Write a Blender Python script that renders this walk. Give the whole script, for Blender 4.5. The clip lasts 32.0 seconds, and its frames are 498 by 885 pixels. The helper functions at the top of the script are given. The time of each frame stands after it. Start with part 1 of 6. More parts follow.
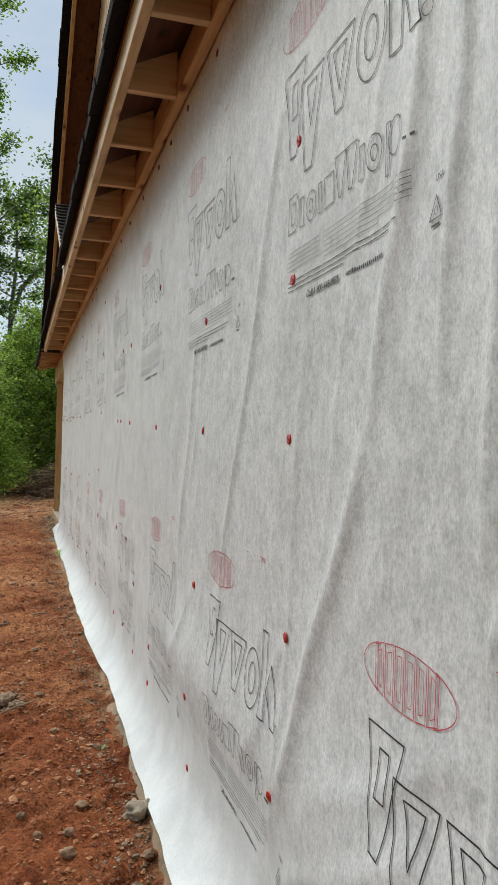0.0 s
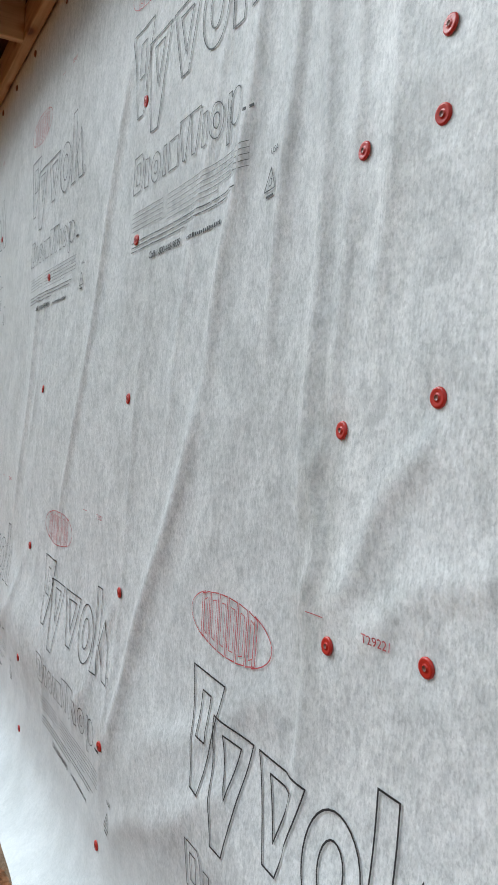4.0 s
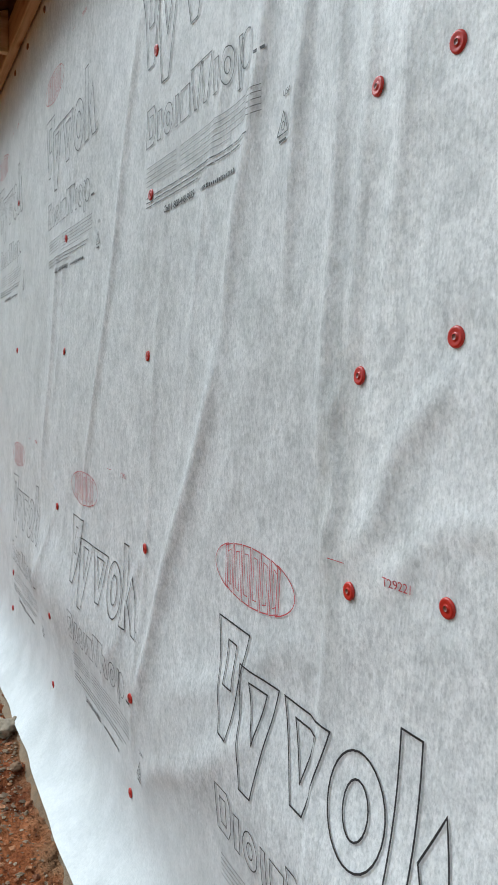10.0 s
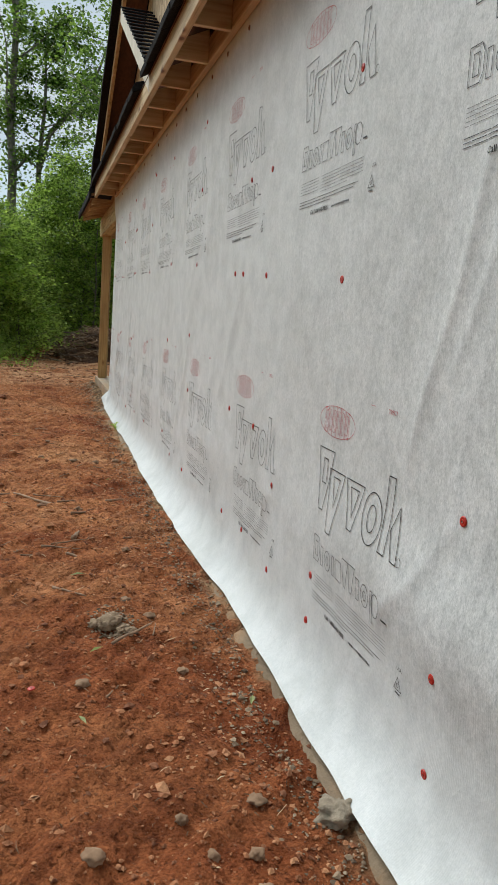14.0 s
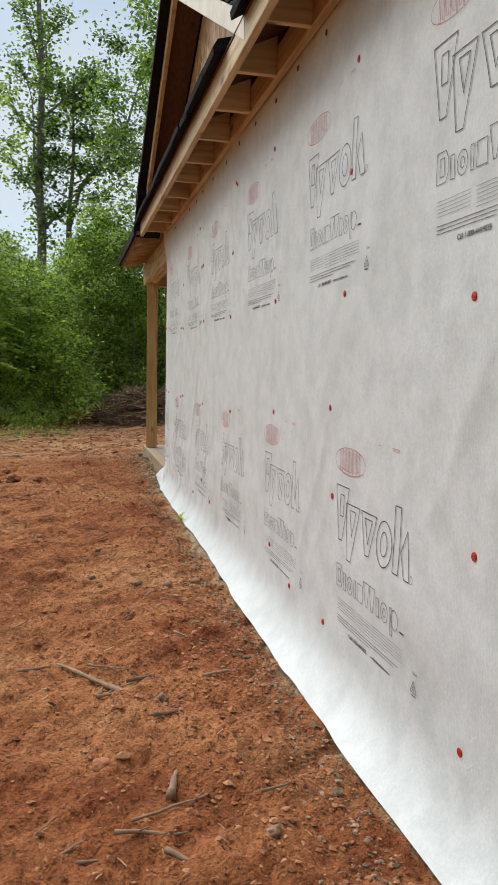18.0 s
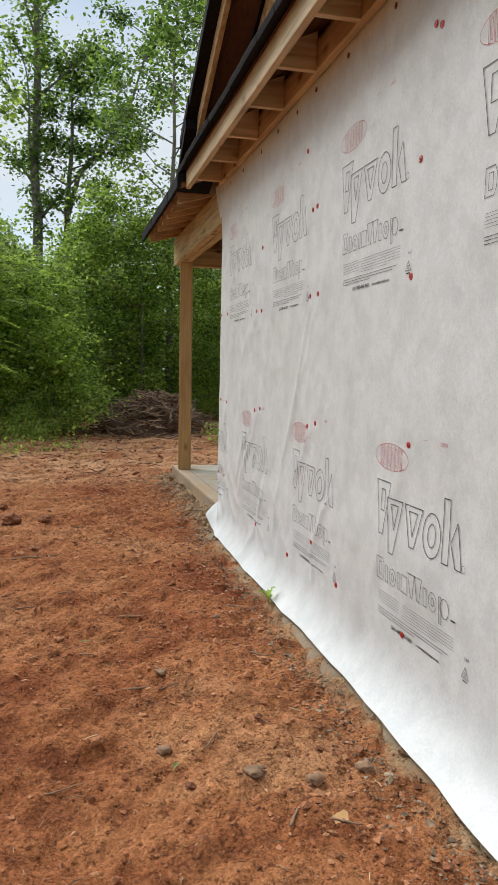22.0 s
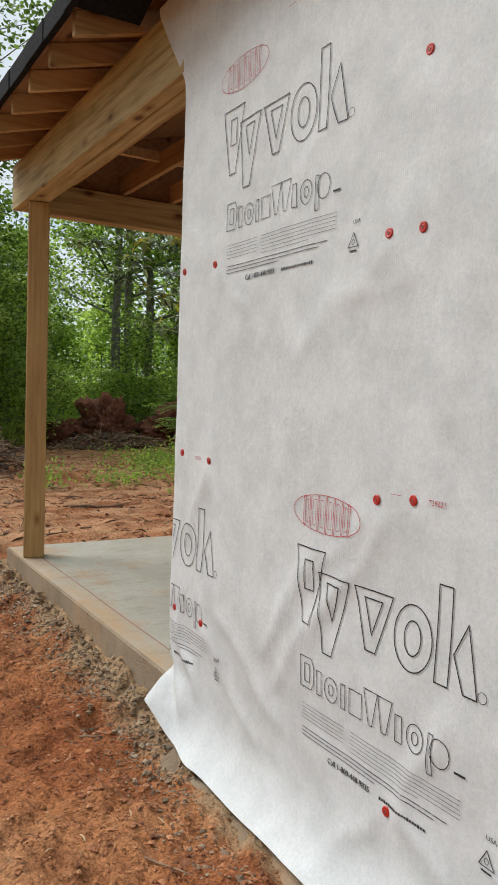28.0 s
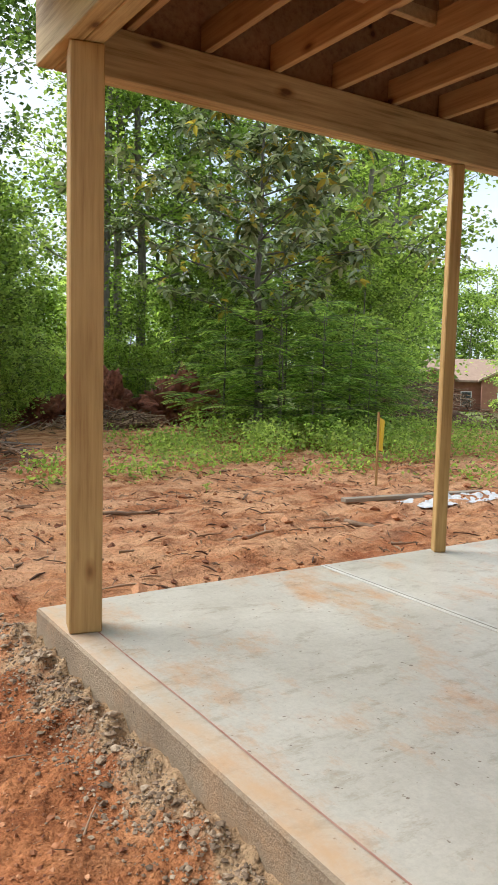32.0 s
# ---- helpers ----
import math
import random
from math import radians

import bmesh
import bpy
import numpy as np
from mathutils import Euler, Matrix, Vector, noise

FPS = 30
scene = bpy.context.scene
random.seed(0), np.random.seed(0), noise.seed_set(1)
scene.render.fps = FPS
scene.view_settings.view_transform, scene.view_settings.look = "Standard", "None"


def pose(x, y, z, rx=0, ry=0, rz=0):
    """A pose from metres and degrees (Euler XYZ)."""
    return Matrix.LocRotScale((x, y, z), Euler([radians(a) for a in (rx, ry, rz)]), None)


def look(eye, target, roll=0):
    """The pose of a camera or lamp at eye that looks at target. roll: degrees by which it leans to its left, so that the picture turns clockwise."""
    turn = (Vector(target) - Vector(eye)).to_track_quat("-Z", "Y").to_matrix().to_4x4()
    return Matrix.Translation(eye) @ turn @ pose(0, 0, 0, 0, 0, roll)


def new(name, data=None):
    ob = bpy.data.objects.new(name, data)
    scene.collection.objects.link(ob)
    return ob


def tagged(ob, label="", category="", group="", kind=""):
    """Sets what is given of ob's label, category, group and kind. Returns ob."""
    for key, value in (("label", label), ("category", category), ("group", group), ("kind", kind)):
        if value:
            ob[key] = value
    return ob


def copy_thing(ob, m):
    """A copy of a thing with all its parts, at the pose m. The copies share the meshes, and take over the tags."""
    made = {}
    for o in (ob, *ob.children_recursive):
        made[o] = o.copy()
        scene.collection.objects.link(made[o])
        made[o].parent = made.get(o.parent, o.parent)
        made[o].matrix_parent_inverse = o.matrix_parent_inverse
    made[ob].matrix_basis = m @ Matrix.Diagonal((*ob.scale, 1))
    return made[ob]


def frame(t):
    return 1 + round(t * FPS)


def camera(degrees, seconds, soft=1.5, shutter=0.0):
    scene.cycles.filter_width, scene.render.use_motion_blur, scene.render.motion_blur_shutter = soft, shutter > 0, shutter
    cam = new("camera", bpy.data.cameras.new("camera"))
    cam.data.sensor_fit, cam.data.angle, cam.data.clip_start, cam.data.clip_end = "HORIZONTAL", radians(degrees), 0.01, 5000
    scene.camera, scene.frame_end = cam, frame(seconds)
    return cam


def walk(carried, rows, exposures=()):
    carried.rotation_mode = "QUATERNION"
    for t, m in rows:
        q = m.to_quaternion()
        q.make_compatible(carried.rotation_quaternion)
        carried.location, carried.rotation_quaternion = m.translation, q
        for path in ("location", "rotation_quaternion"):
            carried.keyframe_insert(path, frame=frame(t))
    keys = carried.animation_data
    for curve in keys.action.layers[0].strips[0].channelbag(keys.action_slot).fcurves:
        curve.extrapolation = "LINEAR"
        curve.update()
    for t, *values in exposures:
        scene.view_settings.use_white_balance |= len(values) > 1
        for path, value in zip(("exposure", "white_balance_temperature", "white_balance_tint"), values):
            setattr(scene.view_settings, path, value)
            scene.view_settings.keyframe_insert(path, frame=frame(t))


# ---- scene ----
cam = camera(36.2, 32.0)
EXPOSURES = [(0, 0.20, 6300, 4), (1, 0.20, 6200, 3), (2, 0.24, 5950, 2), (3.5, 0.26, 5800, 2), (10, 0.26, 5750, 1), (11, 0.14, 5800, 1), (13, 0.08, 6050, 1), (15, 0.22, 6350, 5), (24, 0.38, 6350, 7), (28, 0.40, 6350, 7), (30, 0.54, 6450, 8), (31, 0.80, 6800, 12), (32, 0.97, 6250, 9)]
PATH = [
    (0, (-0.666, -0.075, 1.409), (0.030, 2.222, 1.434), 1.3),
    (0.5, (-0.732, -0.084, 1.378), (0.001, 2.198, 1.260), 1.0),
    (1, (-0.759, -0.110, 1.383), (0.083, 2.137, 1.341), 2.0),
    (1.5, (-0.775, -0.145, 1.418), (0.179, 2.050, 1.604), 3.2),
    (2, (-0.773, -0.156, 1.436), (0.252, 1.997, 1.714), 3.5),
    (2.5, (-0.746, -0.135, 1.405), (0.333, 2.001, 1.592), 3.1),
    (3, (-0.744, -0.112, 1.384), (0.385, 2.005, 1.431), 3.1),
    (3.5, (-0.705, -0.121, 1.392), (0.448, 1.984, 1.355), 3.1),
    (5.5, (-0.598, -0.148, 1.372), (0.428, 2.021, 1.299), 2.5),
    (6, (-0.622, -0.139, 1.378), (0.383, 2.039, 1.322), 2.6),
    (6.5, (-0.668, -0.126, 1.388), (0.334, 2.054, 1.354), 2.7),
    (7, (-0.709, -0.115, 1.391), (0.308, 2.059, 1.376), 2.9),
    (7.5, (-0.750, -0.098, 1.382), (0.288, 2.065, 1.362), 3.2),
    (8, (-0.782, -0.088, 1.378), (0.289, 2.059, 1.337), 3.4),
    (8.5, (-0.773, -0.094, 1.373), (0.329, 2.038, 1.299), 3.4),
    (9, (-0.728, -0.107, 1.378), (0.394, 2.011, 1.271), 3.2),
    (9.5, (-0.689, -0.125, 1.382), (0.421, 1.999, 1.245), 2.5),
    (10, (-0.648, -0.137, 1.367), (0.419, 2.006, 1.193), 1.6),
    (10.5, (-0.577, -0.136, 1.358), (0.407, 2.042, 1.136), 0.3),
    (11, (-0.599, -0.071, 1.348), (0.215, 2.170, 1.067), -1.1),
    (11.5, (-0.695, 0.106, 1.346), (0.383, 2.225, 1.017), -0.4),
    (12, (-0.773, 0.314, 1.332), (0.320, 2.419, 0.968), 0.1),
    (12.5, (-0.750, 0.569, 1.360), (0.163, 2.765, 1.038), 0.3),
    (13, (-0.826, 0.787, 1.334), (-0.043, 3.030, 0.988), 1.7),
    (13.5, (-0.992, 1.006, 1.362), (-0.263, 3.264, 1.000), 3.5),
    (14, (-1.043, 1.148, 1.347), (-0.390, 3.427, 0.969), 4.0),
    (14.5, (-1.032, 1.408, 1.338), (-0.466, 3.710, 0.964), 3.7),
    (15, (-1.044, 1.643, 1.335), (-0.521, 3.954, 0.959), 3.3),
    (15.5, (-1.147, 1.919, 1.331), (-0.622, 4.235, 0.992), 3.1),
    (17.5, (-1.200, 2.998, 1.356), (-0.622, 5.316, 1.130), 1.3),
    (18, (-1.116, 3.312, 1.377), (-0.565, 5.636, 1.148), 1.1),
    (18.5, (-1.132, 3.596, 1.338), (-0.606, 5.928, 1.120), 1.2),
    (19, (-1.174, 3.914, 1.347), (-0.673, 6.253, 1.151), 1.2),
    (19.5, (-1.127, 4.271, 1.354), (-0.648, 6.617, 1.188), 1.3),
    (20, (-1.144, 4.580, 1.335), (-0.671, 6.928, 1.173), 1.3),
    (20.5, (-1.225, 4.921, 1.353), (-0.755, 7.268, 1.182), 1.4),
    (21, (-1.217, 5.245, 1.346), (-0.726, 7.586, 1.160), 1.4),
    (21.5, (-1.238, 5.540, 1.331), (-0.708, 7.872, 1.128), 1.2),
    (22, (-1.344, 5.819, 1.355), (-0.769, 8.138, 1.133), 1.1),
    (22.5, (-1.375, 6.084, 1.336), (-0.757, 8.389, 1.089), 1.1),
    (23, (-1.348, 6.388, 1.343), (-0.691, 8.681, 1.076), 1.3),
    (23.5, (-1.411, 6.666, 1.338), (-0.712, 8.946, 1.074), 1.6),
    (24, (-1.471, 6.938, 1.361), (-0.726, 9.206, 1.115), 1.7),
    (24.5, (-1.457, 7.231, 1.390), (-0.649, 9.481, 1.174), 1.5),
    (26.5, (-1.486, 8.557, 1.342), (-0.456, 10.714, 1.133), 2.3),
    (27, (-1.481, 8.870, 1.378), (-0.380, 10.994, 1.182), 2.0),
    (27.5, (-1.364, 9.204, 1.354), (-0.211, 11.302, 1.179), 1.9),
    (28, (-1.319, 9.511, 1.347), (-0.100, 11.573, 1.202), 1.9),
    (28.5, (-1.333, 9.796, 1.366), (-0.056, 11.824, 1.244), 1.9),
    (29, (-1.244, 10.049, 1.344), (0.067, 12.056, 1.247), 2.1),
    (29.5, (-1.176, 10.300, 1.359), (0.138, 12.306, 1.260), 2.3),
    (30, (-1.237, 10.577, 1.374), (0.043, 12.604, 1.253), 2.5),
    (30.5, (-1.247, 10.795, 1.348), (-0.022, 12.853, 1.194), 2.6),
    (31, (-1.175, 11.087, 1.352), (0.011, 13.164, 1.162), 2.7),
    (31.5, (-1.124, 11.416, 1.312), (0.070, 13.486, 1.090), 2.4),
    (32, (-1.069, 11.723, 1.334), (0.224, 13.730, 1.098), 1.4),
]
walk(cam, [(t, look(eye, target, roll)) for t, eye, target, roll in PATH], EXPOSURES)

# ---------------------------------------------------------------- world and sun
world = bpy.data.worlds.new("overcast_sky")
scene.world = world
world.use_nodes = True
wn, wl = world.node_tree.nodes, world.node_tree.links
wn.clear()
w_out = wn.new("ShaderNodeOutputWorld")
w_sky = wn.new("ShaderNodeTexSky")
w_sky.sky_type = "NISHITA"
w_sky.sun_disc = False
w_sky.sun_elevation = radians(47)
w_sky.sun_rotation = radians(328)
w_bg = wn.new("ShaderNodeBackground")
w_bg.inputs["Strength"].default_value = 0.10
w_cloud = wn.new("ShaderNodeBackground")
w_cloud.inputs["Color"].default_value = (0.88, 0.935, 1.0, 1)
w_cloud.inputs["Strength"].default_value = 0.66
w_tc = wn.new("ShaderNodeTexCoord")
w_map = wn.new("ShaderNodeMapping")
w_map.inputs["Scale"].default_value = (1, 1, 2.6)
w_noise = wn.new("ShaderNodeTexNoise")
w_noise.inputs["Scale"].default_value = 2.6
w_noise.inputs["Detail"].default_value = 5
w_ramp = wn.new("ShaderNodeMapRange")
w_ramp.inputs["From Min"].default_value = 0.33
w_ramp.inputs["From Max"].default_value = 0.56
w_ramp.inputs["To Min"].default_value = 0.30
w_ramp.inputs["To Max"].default_value = 1.0
w_mix = wn.new("ShaderNodeMixShader")
wl.new(w_tc.outputs["Generated"], w_map.inputs["Vector"])
wl.new(w_map.outputs["Vector"], w_noise.inputs["Vector"])
wl.new(w_noise.outputs[0], w_ramp.inputs["Value"])
wl.new(w_ramp.outputs["Result"], w_mix.inputs["Fac"])
wl.new(w_sky.outputs["Color"], w_bg.inputs["Color"])
wl.new(w_bg.outputs[0], w_mix.inputs[1])
wl.new(w_cloud.outputs[0], w_mix.inputs[2])
wl.new(w_mix.outputs[0], w_out.inputs["Surface"])
sun_data = bpy.data.lights.new("sun", "SUN")
sun_data.energy = 2.9
sun_data.angle = radians(48)
sun_data.color = (1.0, 0.98, 0.95)
sun = new("sun", sun_data)
sun.matrix_world = look((-7.5, 16, 15), (0, 4, 0))


# ---------------------------------------------------------------- materials
def node_mat(name):
    m = bpy.data.materials.new(name)
    m.use_nodes = True
    nt = m.node_tree
    return m, nt, nt.nodes["Principled BSDF"]


def noise_node(nt, scale, detail=6, rough=0.6, stretch=None, coord="Object"):
    tc = nt.nodes.new("ShaderNodeTexCoord")
    n = nt.nodes.new("ShaderNodeTexNoise")
    n.inputs["Scale"].default_value = scale
    n.inputs["Detail"].default_value = detail
    n.inputs["Roughness"].default_value = rough
    if stretch:
        mp = nt.nodes.new("ShaderNodeMapping")
        mp.inputs["Scale"].default_value = stretch
        nt.links.new(tc.outputs[coord], mp.inputs["Vector"])
        nt.links.new(mp.outputs["Vector"], n.inputs["Vector"])
    else:
        nt.links.new(tc.outputs[coord], n.inputs["Vector"])
    return n.outputs[0]


def ramp(nt, fac, stops):
    r = nt.nodes.new("ShaderNodeValToRGB")
    el = r.color_ramp.elements
    while len(el) < len(stops):
        el.new(0.5)
    for e, (p, c) in zip(el, stops):
        e.position = p
        e.color = (*c, 1)
    nt.links.new(fac, r.inputs["Fac"])
    return r.outputs["Color"]


def blend(nt, a, b, fac, mode="MIX"):
    m = nt.nodes.new("ShaderNodeMix")
    m.data_type = "RGBA"
    m.blend_type = mode
    for sock, v in ((m.inputs[0], fac), (m.inputs[6], a), (m.inputs[7], b)):
        if hasattr(v, "is_linked"):
            nt.links.new(v, sock)
        elif isinstance(v, tuple):
            sock.default_value = (*v, 1)
        else:
            sock.default_value = v
    return m.outputs[2]


def bump(nt, bsdf, fac, strength, dist, after=None):
    b = nt.nodes.new("ShaderNodeBump")
    b.inputs["Strength"].default_value = strength
    b.inputs["Distance"].default_value = dist
    nt.links.new(fac, b.inputs["Height"])
    if after is not None:
        nt.links.new(after, b.inputs["Normal"])
    nt.links.new(b.outputs["Normal"], bsdf.inputs["Normal"])
    return b.outputs["Normal"]


def simple_mat(name, lo, hi, scale, rough=0.8, bump_scale=None, bump_dist=0.002, stretch=None, per_object=0.0):
    m, nt, b = node_mat(name)
    n = noise_node(nt, scale, stretch=stretch)
    col = ramp(nt, n, [(0.3, lo), (0.7, hi)])
    if per_object:
        oi = nt.nodes.new("ShaderNodeObjectInfo")
        v = ramp(nt, oi.outputs["Random"], [(0.0, (1 - per_object,) * 3), (1.0, (1, 1, 1))])
        col = blend(nt, col, v, 1.0, "MULTIPLY")
    nt.links.new(col, b.inputs["Base Color"])
    b.inputs["Roughness"].default_value = rough
    if bump_scale:
        bump(nt, b, noise_node(nt, bump_scale, stretch=stretch), 0.6, bump_dist)
    return m


def wood_mat(name, lo, hi, axis, rough=0.65, per_object=0.25):
    """Sawn timber with the grain along one axis, knots and a slight tone of its own for each board."""
    m, nt, b = node_mat(name)
    st = [22.0, 22.0, 22.0]
    st["xyz".index(axis)] = 1.1
    grain = noise_node(nt, 1.6, 8, 0.62, tuple(st))
    col = ramp(nt, grain, [(0.30, tuple(0.72 * p for p in lo)), (0.38, lo), (0.5, tuple((p + q) / 2 for p, q in zip(lo, hi))), (0.68, hi)])
    ks = [7.0, 7.0, 7.0]
    ks["xyz".index(axis)] = 3.2
    tc = nt.nodes.new("ShaderNodeTexCoord")
    mp = nt.nodes.new("ShaderNodeMapping")
    mp.inputs["Scale"].default_value = ks
    vo = nt.nodes.new("ShaderNodeTexVoronoi")
    vo.inputs["Scale"].default_value = 1.0
    nt.links.new(tc.outputs["Object"], mp.inputs["Vector"])
    nt.links.new(mp.outputs["Vector"], vo.inputs["Vector"])
    knot = ramp(nt, vo.outputs["Distance"], [(0.08, (0.22, 0.11, 0.055)), (0.14, (0.72, 0.6, 0.5)), (0.24, (1, 1, 1))])
    col = blend(nt, col, knot, 0.95, "MULTIPLY")
    big = noise_node(nt, 1.3, 3)
    stain = ramp(nt, big, [(0.35, (0.78, 0.74, 0.68)), (0.6, (1, 1, 1))])
    col = blend(nt, col, stain, 0.8, "MULTIPLY")
    oi = nt.nodes.new("ShaderNodeObjectInfo")
    v = ramp(nt, oi.outputs["Random"], [(0.0, (1 - per_object, 1 - per_object, 1 - per_object)), (1.0, (1, 1, 1))])
    col = blend(nt, col, v, 1.0, "MULTIPLY")
    nt.links.new(col, b.inputs["Base Color"])
    b.inputs["Roughness"].default_value = rough
    bump(nt, b, grain, 0.35, 0.002)
    return m


def wrap_mat():
    """White spun-bonded sheet: cloudy fibre mottling, fine vertical crinkles, faint dirt near the ground."""
    m, nt, b = node_mat("house_wrap_sheet")
    cloud = noise_node(nt, 80.0, 8, 0.68)
    col = ramp(nt, cloud, [(0.38, (0.73, 0.735, 0.735)), (0.5, (0.768, 0.772, 0.772)), (0.60, (0.80, 0.80, 0.798))])
    fibre = noise_node(nt, 190.0, 7, 0.75, (1, 1.0, 0.85))
    fc = ramp(nt, fibre, [(0.39, (0.88, 0.885, 0.885)), (0.50, (0.95, 0.95, 0.95)), (0.60, (1.0, 1.0, 1.0))])
    col = blend(nt, col, fc, 0.85, "MULTIPLY")
    # the first lengths of the sheet are damp behind and show blotched fibres
    first = nt.nodes.new("ShaderNodeTexCoord")
    along = nt.nodes.new("ShaderNodeSeparateXYZ")
    nt.links.new(first.outputs["Object"], along.inputs[0])
    damp = nt.nodes.new("ShaderNodeMapRange")
    damp.inputs["From Min"].default_value, damp.inputs["From Max"].default_value = 5.2, 2.6
    damp.inputs["To Min"].default_value, damp.inputs["To Max"].default_value = 0.12, 0.85
    nt.links.new(along.outputs["Y"], damp.inputs["Value"])
    above = nt.nodes.new("ShaderNodeMapRange")
    above.inputs["From Min"].default_value, above.inputs["From Max"].default_value = 0.22, 0.55
    nt.links.new(along.outputs["Z"], above.inputs["Value"])
    wet = nt.nodes.new("ShaderNodeMath")
    wet.operation = "MULTIPLY"
    nt.links.new(damp.outputs["Result"], wet.inputs[0])
    nt.links.new(above.outputs["Result"], wet.inputs[1])
    blotch = noise_node(nt, 32.0, 9, 0.76, (1, 1.2, 0.8))
    bc = ramp(nt, blotch, [(0.38, (0.76, 0.77, 0.775)), (0.47, (0.93, 0.935, 0.935)), (0.53, (1.0, 1.0, 1.0)), (0.60, (1.10, 1.10, 1.10))])
    strand = ramp(nt, noise_node(nt, 130.0, 6, 0.7, (1, 1.3, 0.8)), [(0.38, (0.74, 0.745, 0.75)), (0.5, (0.97, 0.97, 0.97)), (0.6, (1.07, 1.07, 1.07))])
    col = blend(nt, col, blend(nt, bc, strand, 0.9, "MULTIPLY"), wet.outputs[0], "MULTIPLY")
    patch = ramp(nt, noise_node(nt, 7.0, 8, 0.62), [(0.40, (0.91, 0.915, 0.915)), (0.58, (1.02, 1.02, 1.02))])
    col = blend(nt, col, patch, 1.0, "MULTIPLY")
    big = noise_node(nt, 1.6, 5)
    dirt = ramp(nt, big, [(0.34, (0.91, 0.905, 0.895)), (0.52, (1, 1, 1))])
    col = blend(nt, col, dirt, 1.0, "MULTIPLY")
    # past the tuck the sheet is doubled and whiter; a grey smear runs down beside it
    place_at = nt.nodes.new("ShaderNodeTexCoord")
    axes = nt.nodes.new("ShaderNodeSeparateXYZ")
    nt.links.new(place_at.outputs["Object"], axes.inputs[0])
    lap = nt.nodes.new("ShaderNodeMapRange")
    lap.inputs["From Min"].default_value, lap.inputs["From Max"].default_value = 0.845, 0.775
    nt.links.new(axes.outputs["Y"], lap.inputs["Value"])
    col = blend(nt, blend(nt, col, (0.925, 0.925, 0.925), 1.0, "MULTIPLY"), blend(nt, col, (1.09, 1.09, 1.09), 1.0, "MULTIPLY"), lap.outputs["Result"])
    smear = nt.nodes.new("ShaderNodeTexGradient")
    smear.gradient_type = "SPHERICAL"
    shift = nt.nodes.new("ShaderNodeMapping")
    shift.inputs["Location"].default_value = (0, -0.835 / 0.075, -1.23 / 0.36)
    shift.inputs["Scale"].default_value = (0, 1 / 0.075, 1 / 0.36)
    nt.links.new(place_at.outputs["Object"], shift.inputs["Vector"])
    nt.links.new(shift.outputs["Vector"], smear.inputs["Vector"])
    grey = ramp(nt, smear.outputs["Fac"], [(0.0, (1, 1, 1)), (0.6, (0.80, 0.79, 0.76))])
    col = blend(nt, col, grey, noise_node(nt, 14.0, 5, 0.6, (1, 1.6, 0.5)), "MULTIPLY")
    nt.links.new(col, b.inputs["Base Color"])
    b.inputs["Roughness"].default_value = 0.5
    b.inputs["Specular IOR Level"].default_value = 0.3
    # fine drainage grooves running up the sheet, soft puckers and short crumples
    tc = nt.nodes.new("ShaderNodeTexCoord")
    groove = nt.nodes.new("ShaderNodeTexWave")
    groove.bands_direction = "Y"
    groove.inputs["Scale"].default_value = 42.0
    groove.inputs["Distortion"].default_value = 7.0
    groove.inputs["Detail"].default_value = 3.0
    groove.inputs["Detail Scale"].default_value = 0.5
    nt.links.new(tc.outputs["Object"], groove.inputs["Vector"])
    n0 = bump(nt, b, groove.outputs["Fac"], 0.2, 0.0006)
    n1 = bump(nt, b, noise_node(nt, 26.0, 6, 0.6, (1, 1.3, 0.6)), 0.10, 0.003, n0)
    n2 = bump(nt, b, noise_node(nt, 5.0, 7, 0.62, (1, 1.2, 0.8)), 0.22, 0.014, n1)
    crumple = ramp(nt, noise_node(nt, 9.0, 4, 0.5, (1, 1.0, 1.0)), [(0.44, (0, 0, 0)), (0.5, (1, 1, 1)), (0.56, (0, 0, 0))])
    where = ramp(nt, noise_node(nt, 1.9, 3), [(0.52, (0, 0, 0)), (0.66, (1, 1, 1))])
    bump(nt, b, blend(nt, (0, 0, 0), crumple, where), 0.14, 0.003, n2)
    return m


